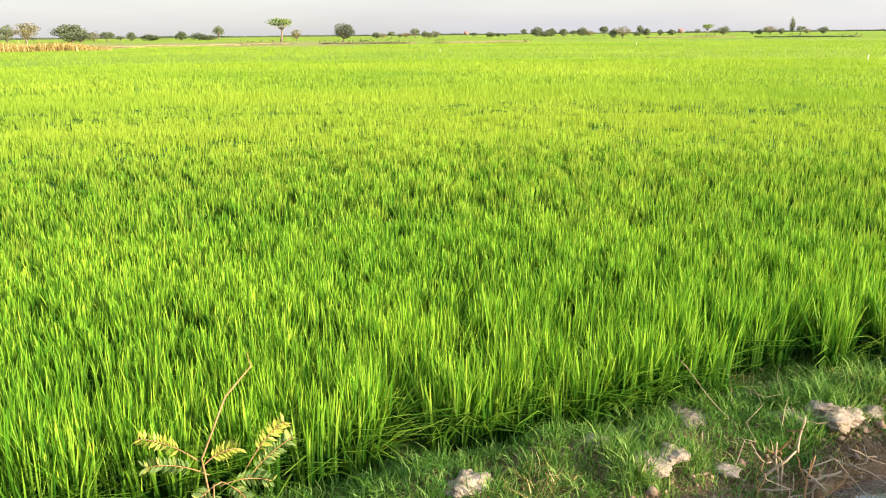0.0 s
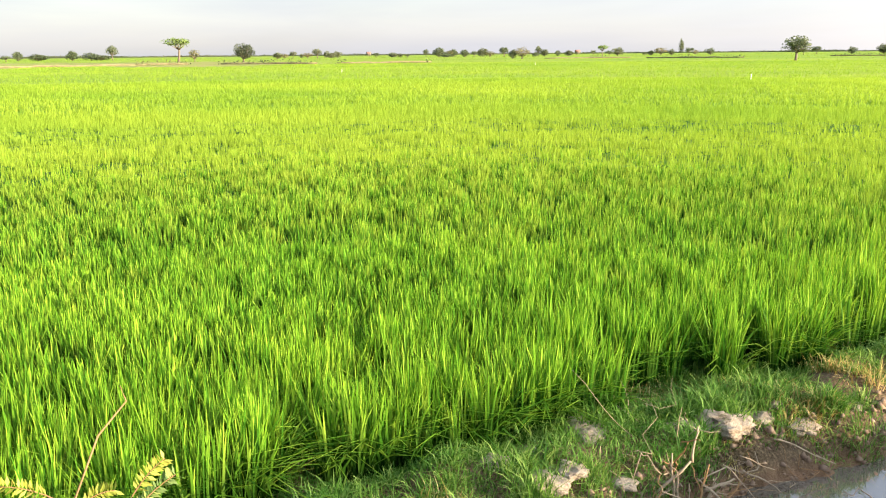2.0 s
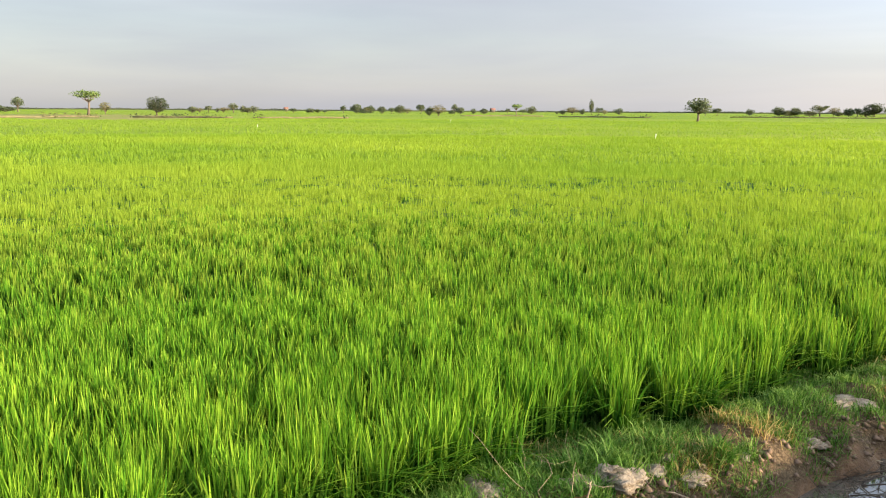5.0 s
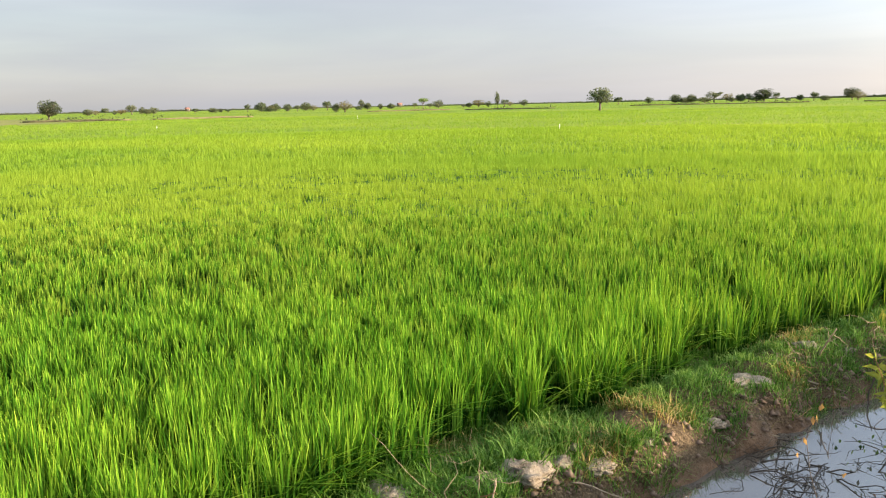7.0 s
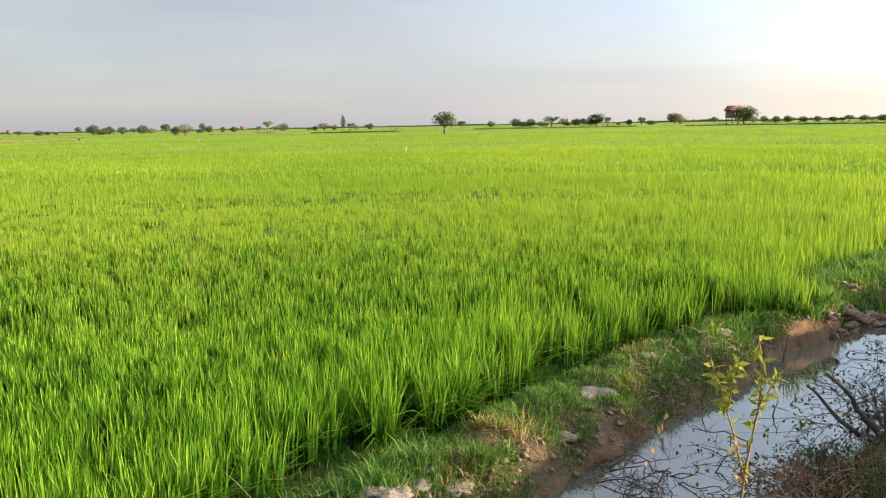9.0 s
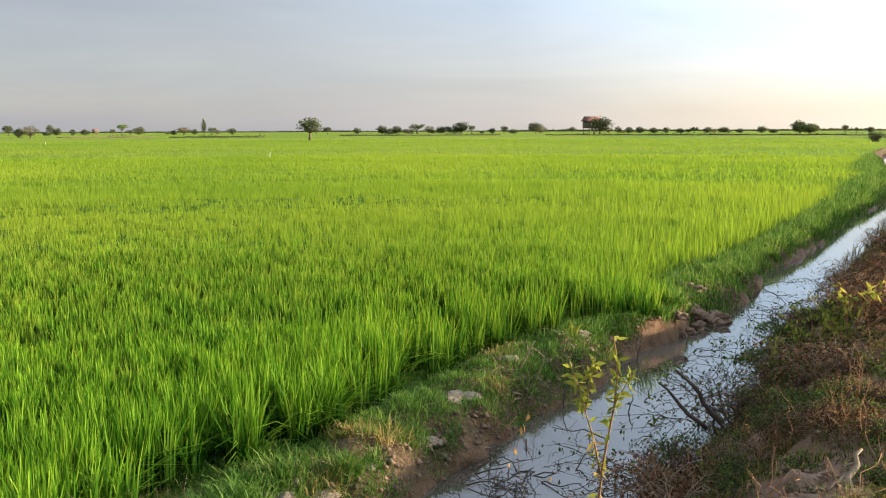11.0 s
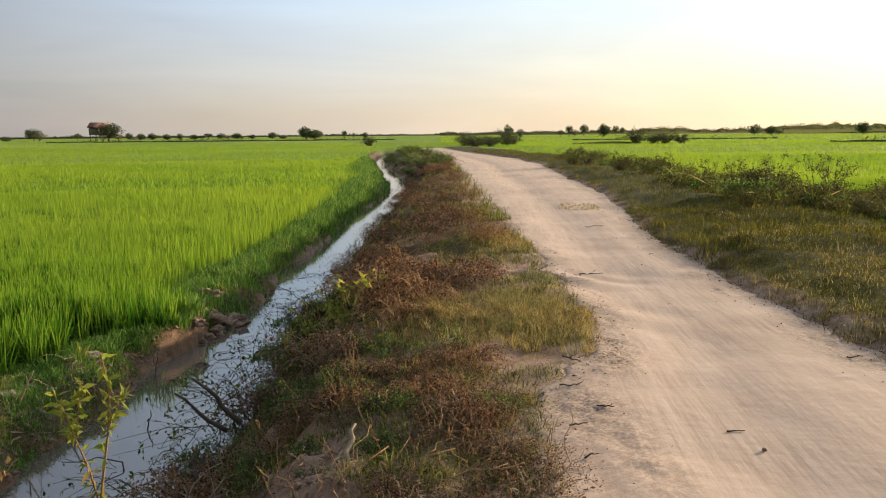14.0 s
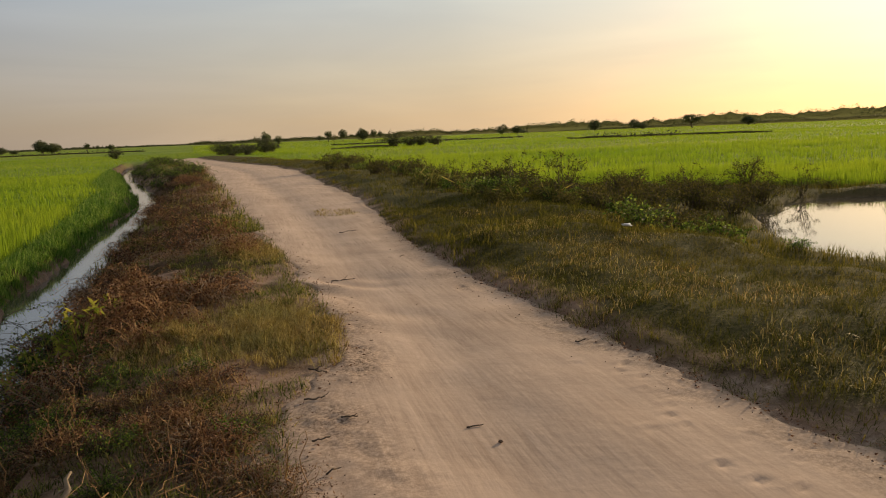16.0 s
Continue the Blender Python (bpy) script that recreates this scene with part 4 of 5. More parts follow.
def make_shrubs():
    rng = np.random.default_rng(13)
    dead = [shrub("withered_shrub", rng, 34, 0.55, 0.34, 1.0, 950, 0.025, 0.55, DEAD_LEAF, (STALK, DARK_BARK, PALE_WOOD, DARK_BARK)[i], "withered red-brown creeping shrub on the ditch slope", "withered shrubs") for i in range(4)]
    spots = []
    while len(spots) < 120:
        y = 9.2 + 40 * rng.random() ** 1.5
        a, b = float(water_right(y)), float(road_left(y))
        spots.append((a + 0.1 + (b - a - 0.35) * rng.random(), y))
    for y0, y1, x0, x1, n in ((5.8, 7.0, -1.1, -0.6, 6), (6.6, 9.5, -0.6, 1.0, 9)):
        spots += [(x0 + (x1 - x0) * rng.random(), y0 + (y1 - y0) * rng.random()) for _ in range(n)]
    strew(dead, rng, spots, (0.6, 1.15))
    low = [(-0.4 + 1.5 * rng.random(), 3.8 + 2.8 * rng.random()) for _ in range(100)]
    scatter_copies(dead, rng, [p for p in low if math.hypot(p[0] + 0.05, p[1] - 4.8) > 0.68], (0.32, 0.58))
    green = [shrub("green_creeper", rng, 34, 0.5, 0.40, 0.8, 640, 0.038, 0.5, WEED_LEAF, DARK_BARK, "dark green creeper hanging towards the ditch water", "green creepers") for i in range(3)]
    spots = [(float(water_right(y)) + 0.05 + 0.9 * rng.random() ** 1.4, y) for y in 6.6 + 6.5 * rng.random(18)]
    strew(green, rng, spots, (0.4, 0.75))
    scatter_copies(green, rng, [(-0.7 + 1.4 * rng.random(), 4.6 + 4.6 * rng.random()) for _ in range(60)], (0.25, 0.5))
    scatter_copies(green, rng, [(float(water_right(y)) + 0.3 + 2.0 * rng.random() ** 1.3, y) for y in 5.0 + 6.5 * rng.random(58)], (0.2, 0.42))
    scatter_copies(green, rng, [(float(water_right(y)) + 0.3 + (float(road_left(y)) - float(water_right(y)) - 0.8) * rng.random(), y) for y in 38 + 48 * rng.random(34)], (1.0, 2.0))
    lime = [shrub("yellow_green_weed", rng, 12, 0.22, 0.5, 0.1, 120, 0.075, 0.32, YELLOW_LEAF, STALK, "yellow-green leafy weed on the ditch slope", "leafy weeds") for i in range(2)]
    strew(lime, rng, [(-0.35, 9.3), (-0.1, 9.9), (0.25, 9.0), (-0.45, 8.5), (0.6, 9.6), (0.1, 10.8)], (0.6, 1.1))
    # tangle of bare twigs with small leaves that reaches over the water
    bare = [shrub("leaning_twigs", rng, 20, 0.95, 0.4, 0.6, 150, 0.045, 0.6, WEED_LEAF, DARK_BARK, "thin dark twigs with few small leaves over the water", "leaning twigs", 0.005) for i in range(2)]
    strew(bare, rng, [(-1.05, 8.3), (-0.95, 9.2), (-0.85, 10.2), (-0.7, 11.4), (-0.3, 13.2), (0.1, 15.5), (-1.2, 6.6)], (0.7, 1.05))
    # scrub on the far side of the track, round the pond
    scrub = [shrub("scrub_bush", rng, 40, 0.8, 0.75, 0.5, 1000, 0.055, 0.5, (SCRUB_LEAF, SCRUB_LEAF, SCRUB_LEAF)[i], DARK_BARK, "dark dry scrub bush on low ground by the pond", "scrub bushes", 0.009) for i in range(3)]
    spots = []
    while len(spots) < 55:
        y = 9.5 + 16 * rng.random()
        x = float(road_right(y)) + 4.0 + (float(right_edge(y)) - 3.2) * rng.random()
        b = math.degrees(math.atan2(x - 0.3, y - 0.6))
        if pond_shape(np.array([x]), np.array([y]))[0] < 0.05 and not (41 < b < 56 and math.hypot(x, y) < 21):
            spots.append((x, y))
    while len(spots) < 85:
        y = 24 + 30 * rng.random()
        spots.append((float(road_right(y)) + 1.0 + (float(right_edge(y)) - 1.0) * rng.random(), y))
    strew(scrub, rng, spots, (0.55, 1.15))
    tall = [shrub("tall_weed", rng, 16, 0.7, 1.6, 0.15, 700, 0.06, 0.4, (SCRUB_LEAF, SCRUB_LEAF)[i], DARK_BARK, "tall dark seeding weed above the scrub", "tall weeds", 0.010) for i in range(2)]
    strew(tall, rng, [(11.4, 17.9), (12.6, 17.2), (13.9, 18.6), (10.4, 18.6), (15.4, 17.8), (16.6, 19.6), (20.2, 20.2), (21.6, 20.0), (9.6, 20.2), (12.0, 15.9), (10.9, 17.2)], (0.5, 0.95))
    reed = [shrub("green_reed_tuft", rng, 10, 0.3, 0.45, 0.0, 90, 0.32, 0.06, VERGE_GRASS, VERGE_GRASS, "clump of broad-bladed green grass", "reed tufts") for i in range(2)]
    strew(reed, rng, [(9.2, 16.6), (9.9, 16.1), (8.9, 17.8), (9.3, 19.4), (10.7, 15.5), (9.6, 22.0), (10.4, 25.0), (11.2, 28.0)], (0.8, 1.3))
    # broad-leaved weeds and low bushes in a dark belt along the verge
    belt = [shrub("verge_bush", rng, 22, 0.55, 0.5, 0.5, 640, 0.06, 0.55, (WEED_LEAF, SCRUB_LEAF)[i % 2], DARK_BARK, "low dark green bush on the rough verge", "verge bushes", 0.007) for i in range(4)]
    spots = []
    while len(spots) < 58:
        y = 14.0 + 26 * rng.random() ** 1.3
        x = float(road_right(y)) + 2.3 + 3.6 * rng.random()
        spots.append((x, y))
    while len(spots) < 86:
        y = 11.0 + 6.5 * rng.random()
        x = float(road_right(y)) + 3.4 + 4.0 * rng.random()
        if pond_shape(np.array([x]), np.array([y]))[0] < 0.05:
            spots.append((x, y))
    strew(belt, rng, spots, (0.5, 1.0))
    # dark bushes where the track bends away
    bend = [shrub("roadside_bush", rng, 60, 1.3, 1.3, 0.4, 1300, 0.13, 0.5, TREE_DARK, DARK_BARK, "dark rounded bush at the bend of the track", "roadside bushes", 0.014) for i in range(2)]
    strew(bend, rng, [(26.5, 138), (28.5, 140), (31.0, 139), (24.5, 142), (33.0, 143), (29.5, 144), (8.5, 150), (57.0, 139), (60.0, 141), (62.5, 140), (54.5, 141), (26.0, 128), (22.5, 122)], (1.1, 1.7))


make_shrubs()

# ---- trees, woods and the house on stilts, far off ----
HERE = (0.0, 0.4)  # where the bearings are taken from


def spot(bearing, distance):
    b = radians(bearing)
    return HERE[0] - math.sin(b) * distance, HERE[1] + math.cos(b) * distance


def tree(rng, shape, foliage, label, group="scattered trees"):
    """A tree one metre high and one wide; its crown: clumps of leaves on limbs."""
    ob = thing("tree", (0, 0, 0), label, "tree", group)
    fork, spread, low, lift, clumps, fill = shape
    lean = rng.normal() * 0.03
    stem = [(0, 0, -0.02), (lean, 0.01, fork * 0.5), (lean * 1.5, 0, fork)]
    limbs, tips = [tube(stem, (0.045, 0.028), 6)], []
    for k in range(clumps):
        a, up, far_out = 2.4 * k + rng.random(), 1 - 2 * (k + 0.5) / clumps, 0.4 + 0.5 * rng.random()
        ring, half = np.sqrt(1 - up * up), (lift - low) / 2
        end = np.array([np.cos(a) * spread * ring * far_out, np.sin(a) * spread * ring * far_out, low + half + half * up * far_out])
        mid = np.array(stem[2]) * 0.55 + end * 0.45 + [0, 0, -0.02]
        limbs.append(tube([stem[2], mid, end], (0.018, 0.005), 4))
        tips.append(end)
    part("trunk", weld(limbs), BARK, ob)
    # each clump a lobe of its own size; leaves gather on its outer shell
    lobe = np.array([spread * 0.42, spread * 0.42, (lift - low) * 0.25])
    at = []
    for end in tips:
        m = int(fill * 2.8 * (0.6 + 0.8 * rng.random()))
        d = rng.normal(size=(m, 3))
        d /= np.linalg.norm(d, axis=1)[:, None]
        at.append(end + d * lobe * (0.65 + 0.7 * rng.random()) * (0.55 + 0.5 * rng.random((m, 1))))
    at = np.concatenate(at)
    at[:, 2] = np.clip(at[:, 2], low * 0.5, 1.04)
    part("crown", leaves(at, 0.05 * (0.6 + 0.9 * rng.random(len(at))), 0.8, rng), foliage, ob)
    return ob


def make_trees():
    rng = np.random.default_rng(14)
    kinds = [
        [tree(rng, (0.14, 0.40, 0.12, 0.9, 24, 40), TREE_LEAF, "round-crowned green tree on the plain") for _ in range(3)] + [tree(rng, (0.3, 0.42, 0.36, 0.97, 11, 50), TREE_LEAF, "broad green tree with an uneven crown"), tree(rng, (0.18, 0.36, 0.14, 0.86, 13, 46), TREE_LEAF, "low green tree with an uneven crown"), tree(rng, (0.34, 0.44, 0.5, 0.98, 9, 44), TREE_LEAF, "flat-topped green tree on the plain")],
        [tree(rng, (0.30, 0.40, 0.36, 0.92, 16, 28), TREE_LEAF, "thin-crowned tree with gaps in its leaves") for _ in range(2)],
        [tree(rng, (0.5, 0.46, 0.66, 0.98, 12, 26), TREE_PALE, "pale green umbrella-shaped tree with a bare trunk")],
        [tree(rng, (0.15, 0.46, 0.20, 0.97, 20, 40), TREE_DARK, "dark dense round-crowned tree") for _ in range(2)],
        [tree(rng, (0.22, 0.45, 0.22, 0.95, 14, 28), TREE_DRY, "brownish dry-leaved tree on the plain") for _ in range(2)],
        [tree(rng, (0.2, 0.40, 0.18, 0.99, 18, 30), TREE_LEAF, "tall narrow tree above the others")],
    ]
    # bearing, distance, height, width, kind
    west = [(88.8, 480, 9.6, 9.8, 0), (87.7, 399, 8.6, 9.8, 4), (85.3, 440, 9.0, 15.5, 0), (84.0, 480, 5.1, 8.1, 4), (83.2, 480, 5.1, 9.1, 0), (81.8, 480, 5.2, 5.2, 0), (80.7, 480, 3.8, 11.7, 0), (78.8, 480, 5.5, 7.2, 0), (77.7, 480, 4.5, 9.8, 0), (76.5, 480, 8.0, 6.5, 1), (72.6, 275, 7.6, 7.8, 2), (71.6, 314, 4.3, 3.8, 4), (68.5, 269, 5.6, 6.2, 3), (66.3, 480, 3.6, 5.9, 0), (65.3, 480, 4.0, 3.9, 0), (63.7, 480, 5.5, 6.5, 1), (63.1, 480, 4.5, 3.9, 0), (62.4, 480, 4.3, 5.9, 0)]
    middle = [(59.8, 480, 2.8, 4.6, 0), (58.7, 480, 3.0, 5.2, 0), (58.2, 480, 2.4, 2.6, 3), (56.5, 480, 4.9, 3.9, 1), (55.6, 480, 5.5, 7.2, 0), (54.7, 480, 4.9, 6.5, 0), (53.9, 480, 4.5, 5.2, 0), (52.7, 480, 5.0, 6.5, 0), (51.3, 480, 5.5, 5.9, 0), (50.7, 299, 3.6, 2.8, 0), (50.1, 299, 4.1, 5.3, 4), (49.0, 480, 6.0, 3.9, 1), (48.6, 480, 4.1, 5.2, 0), (47.7, 480, 3.5, 3.3, 0), (47.0, 480, 3.6, 5.2, 0), (45.4, 480, 3.2, 3.3, 0), (44.8, 321, 4.7, 3.9, 2), (43.8, 480, 5.2, 7.2, 0), (41.7, 480, 3.1, 3.9, 0)]
    north_west = [(41.1, 480, 4.4, 7.2, 4), (40.4, 480, 3.8, 4.6, 0), (39.8, 480, 8.5, 3.3, 5), (39.3, 480, 4.0, 5.2, 0), (38.0, 480, 4.3, 5.9, 0), (33.0, 188, 5.3, 6.0, 1), (31.8, 480, 4.3, 5.2, 0), (29.8, 480, 4.3, 5.2, 0), (28.1, 480, 5.1, 6.5, 0), (27.1, 480, 4.8, 5.9, 0), (25.7, 480, 5.7, 9.1, 0), (24.9, 480, 4.8, 5.2, 4), (24.1, 480, 4.5, 5.9, 0), (23.6, 480, 4.8, 4.6, 1), (22.7, 480, 6.8, 9.1, 3), (22.0, 480, 4.7, 4.6, 0), (20.6, 480, 3.5, 3.9, 0), (19.8, 480, 5.0, 5.2, 1), (17.7, 480, 6.3, 8.5, 3)]
    north = [(15.2, 480, 4.1, 4.6, 1), (13.35, 388, 8.0, 9.5, 3), (12.2, 480, 4.5, 4.6, 0), (11.5, 480, 3.9, 5.0, 0), (10.8, 480, 3.9, 5.2, 0), (9.9, 480, 3.4, 4.6, 0), (9.1, 480, 3.7, 4.2, 0), (8.2, 480, 3.0, 4.9, 0), (7.3, 480, 3.6, 4.6, 0), (6.5, 480, 3.9, 5.5, 0), (5.5, 480, 3.6, 5.9, 0), (4.5, 480, 2.7, 4.2, 0), (3.2, 480, 3.9, 5.5, 0), (1.0, 480, 7.4, 9.1, 0), (0.3, 480, 5.0, 5.9, 0), (-1.6, 454, 4.6, 3.7, 1)]
    east = [(-3.0, 480, 3.4, 3.9, 0), (-12.7, 173, 4.2, 2.4, 1), (-13.5, 216, 3.4, 2.3, 1), (-16.8, 439, 6.1, 4.8, 1), (-17.8, 425, 6.5, 5.2, 1), (-19.1, 399, 6.6, 6.5, 0), (-19.9, 399, 5.5, 3.8, 1), (-20.3, 439, 5.0, 3.0, 1), (-28.6, 480, 6.4, 8.5, 0), (-29.6, 480, 5.0, 6.5, 0), (-34.8, 480, 6.6, 7.2, 0), (-37.4, 480, 6.0, 6.4, 0), (-41.1, 400, 6.6, 9.5, 0), (-44.5, 480, 6.0, 9.0, 0)]
    rows = [r for row in (west, middle, north_west, north, east) for r in row]
    for bearing, distance, high, wide, kind in list(rows):
        if distance > 400 and kind in (0, 1, 3) and rng.random() < 0.6:  # a smaller neighbour
            rows.append((bearing + (0.35 + 0.4 * rng.random()) * rng.choice((-1, 1)), distance - 30 + 60 * rng.random(), high * (0.45 + 0.35 * rng.random()), wide * (0.6 + 0.5 * rng.random()), int(rng.choice((0, 0, 1, 4)))))
    used = set()
    for bearing, distance, high, wide, kind in rows:
        ob = kinds[kind][int(rng.integers(len(kinds[kind])))]
        x, y = spot(bearing, distance)
        m = pose(x, y, height(x, y) - 0.05, 0, 0, 360 * rng.random()) @ Matrix.Diagonal((wide * 1.18, wide * 1.18, high, 1))
        if ob.name in used:
            keep = ob.matrix_basis.copy()
            ob.matrix_basis = Matrix()
            copy_thing(ob, m)
            ob.matrix_basis = keep
        else:
            used.add(ob.name)
            ob.matrix_basis = m
    for ob in [o for k in kinds for o in k if o.name not in used]:
        x, y = spot(95 + 20 * rng.random(), 480)
        ob.matrix_basis = pose(x, y, height(x, y)) @ Matrix.Diagonal((6, 6, 5, 1))


def make_woods():
    """Low belts of trees in a haze-greyed green all along the horizon, higher to the north-east."""
    rng = np.random.default_rng(15)
    for low, high, far, tall, count in ((-80, -8, 900, 11.0, 18000), (-16, 20, 1100, 3.2, 6000), (18, 125, 1300, 3.2, 10000), (-80, -29, 640, 4.4, 9000)):
        b = np.arange(low, high, 0.04)
        grow = 0.45 + 0.95 * step(-b, 12, 42) if tall > 7 else (step(-b, 29, 42) if far < 700 else 1 + 0 * b)
        crown = tall * grow * (0.68 + 0.24 * fuzz(b, 0 * b, 1.7, far) + 0.2 * fuzz(b, 0 * b, 0.6, far + 1) + 0.10 * fuzz(b, 0 * b, 0.2, far + 2))
        rows = []
        for lift, back in ((-0.3, 0), (0.35, 0.6), (0.62, 1.4), (0.76, 3.0)):
            d = far + back + 0.5 * fuzz(b, 0 * b + back, 0.9, 54)
            z = FAR_Z + crown * lift
            rows.append(np.stack([-np.sin(np.radians(b)) * d, np.cos(np.radians(b)) * d, z], 1))
        n, k = len(b), np.arange(len(b) - 1)
        hull = (np.concatenate(rows), np.concatenate([np.stack([r * n + k, r * n + k + 1, (r + 1) * n + k + 1, (r + 1) * n + k], 1) for r in range(3)]), None)
        i = rng.integers(0, n, count)
        at = np.stack([-np.sin(np.radians(b[i])) * (far - 1 + 4 * rng.random(count)), np.cos(np.radians(b[i])) * (far - 1), FAR_Z + crown[i] * (0.3 + 0.62 * rng.random(count)) * (1 + 0.14 * fuzz(b[i], 0 * b[i], 0.28, far + 3))], 1)
        stuff("far_woods", weld([hull, leaves(at, far * 0.001 * (0.6 + 0.9 * rng.random(count)), 0.8, rng, 0.0)]), WOODS, "low belt of trees on the horizon, its green greyed for haze", "woods")


def make_bunds():
    """Low earth ridges with scrub between the far paddies."""
    rng = np.random.default_rng(16)
    runs = (((62.5, 195), (56.2, 200)), ((70, 205), (63.8, 198)), ((84, 190), (72, 205)), ((48.6, 300), (43.0, 310)), ((42, 290), (36, 280)), ((31, 330), (20, 340)), ((17, 330), (-5, 300)), ((-17, 150), (-21.5, 155)), ((-33, 160), (-46, 152)), ((-17, 230), (-30, 240)))
    for (b0, d0), (b1, d1) in runs:
        p, q = np.array(spot(b0, d0)), np.array(spot(b1, d1))
        L = float(np.hypot(*(q - p)))
        n = int(L / 0.5)
        s = rng.random(n * 5)
        xy = p + (q - p) * s[:, None] + rng.normal(size=(n * 5, 2)) * 0.5
        m = max(int(L / 2), 4)
        ridge = np.array([[*(p + (q - p) * t), FAR_Z + 0.08 + 0.2 * rng.random()] for t in np.linspace(0, 1, m)])
        ob = tagged(new("bund", mesh_from("bund", *tube(ridge, (0.2, 0.28, 0.2), 6), material=BUND, smooth=True)), "low earth ridge between far paddies", "bund", kind="structure")
        at = np.stack([xy[:, 0], xy[:, 1], FAR_Z + 0.25 + 0.75 * rng.random(n * 5) ** 1.6], 1)
        keep = fuzz(s * L, 0 * s, 9.0, b0) > 0.1
        part("scrub", leaves(at[keep], 0.4 * (0.6 + 0.8 * rng.random(int(keep.sum()))), 0.6, rng), TREE_DRY if b0 > 70 else TREE_DARK, ob, "low dark scrub")
    # brown reeds on a dry hump
    n = 9000
    b, d = 83 + 12 * rng.random(n), 150 + 14 * rng.random(n)
    tall = 2.1 * (0.4 + 0.6 * step(b, 83, 86)) * (0.7 + 0.35 * fuzz(b, d, 0.8, 55))
    x, y = -np.sin(np.radians(b)) * d, np.cos(np.radians(b)) * d
    base = np.stack([x, y, 0 * x + FAR_Z], 1)
    stuff("dry_reeds", blades(base, tall * (0.6 + 0.5 * rng.random(n)), 0.06 + 0.06 * rng.random(n), 0.2 + 0.5 * rng.random(n), rng, 2), DRY_GRASS, "brown reeds on a dry hump in the paddies", "reeds")


def box(x0, y0, z0, x1, y1, z1):
    v = [(x, y, z) for z in (z0, z1) for y in (y0, y1) for x in (x0, x1)]
    return v, [(0, 2, 3, 1), (4, 5, 7, 6), (0, 1, 5, 4), (2, 6, 7, 3), (0, 4, 6, 2), (1, 3, 7, 5)], None


def make_house(bearing, distance, size, name="stilt_house", label="two-storey stilt house with a red-orange tiled roof"):
    x, y = spot(bearing, distance)
    ob = thing(name, (x, y, height(x, y)), label, "house", turn=bearing + 25, size=size)
    for px in (-2.6, 0, 2.6):
        for py in (-2.2, 2.2):
            part("stilt", box(px - 0.12, py - 0.12, -0.3, px + 0.12, py + 0.12, 2.6), HOUSE_WOOD, ob)
    part("wall", box(-3, -2.6, 2.6, 3, 2.6, 5.6), HOUSE_WALL, ob)
    ridge = ([(-3.5, -3.2, 5.5), (3.5, -3.2, 5.5), (3.5, 3.2, 5.5), (-3.5, 3.2, 5.5), (-3.5, 0, 7.6), (3.5, 0, 7.6), (-3.5, -3.2, 5.7), (3.5, -3.2, 5.7), (3.5, 3.2, 5.7), (-3.5, 3.2, 5.7)], [(0, 3, 2, 1), (6, 7, 5, 4), (8, 9, 4, 5), (0, 1, 7, 6), (2, 3, 9, 8)], [(6, 4, 9), (7, 8, 5)])
    part("roof", ridge, ROOF, ob, "red-orange tiled roof")
    for wx in (-1.6, 1.4):
        part("window", box(wx - 0.5, -2.66, 3.6, wx + 0.5, -2.6, 4.8), HOUSE_WOOD, ob)
    part("door", box(-0.35, -2.66, 2.65, 0.45, -2.6, 4.7), HOUSE_WOOD, ob)


ROOF = plain_material("roof_tile", (0.19, 0.085, 0.07), (0.28, 0.13, 0.105), 2.0)
HOUSE_WALL = plain_material("weathered_board_wall", (0.13, 0.105, 0.09), (0.22, 0.18, 0.15), 1.0)
HOUSE_WOOD = plain_material("dark_board", (0.06, 0.045, 0.035), (0.13, 0.1, 0.08), 3.0)
WHITE_PAINT = plain_material("white_paint", (0.7, 0.7, 0.66), (0.85, 0.85, 0.82), 8.0)
BUND = plain_material("grassy_ridge", (0.10, 0.085, 0.045), (0.2, 0.17, 0.09), 0.8, 0.95)
make_trees()
make_woods()
make_bunds()
make_house(13.95, 396, 1.08)
make_house(46.4, 620, 0.5, "far_house", "far house with an orange roof among trees")
make_house(60.3, 700, 0.5, "far_house", "far house with a pale roof among trees")

# ---- bank and ditch: clods, roots, sticks and single plants ----


def lump(rng, sx, sy, sz, rough=0.22):
    bm = bmesh.new()
    bmesh.ops.create_icosphere(bm, subdivisions=4 if max(sx, sy) > 0.09 else 3, radius=1.0)
    off = Vector(rng.random(3) * 50)
    for v in bm.verts:
        d = v.co.normalized()
        v.co.z *= 0.9
        v.co *= 1 + rough * noise.noise(d * 1.3 + off) * 1.2 + rough * 0.7 * noise.noise(d * 3.1 + off) - rough * 0.6 * abs(noise.noise(d * 5.0 + off)) + rough * 0.4 * noise.noise(d * 9.0 + off) - rough * 0.3 * abs(noise.noise(d * 17.0 + off))
        v.co.z = max(v.co.z, -0.45)
        v.co = Vector((v.co.x * sx, v.co.y * sy, v.co.z * sz))
    me = bpy.data.meshes.new("clod")
    bm.to_mesh(me)
    bm.free()
    me.polygons.foreach_set("use_smooth", np.ones(len(me.polygons), bool))
    return me


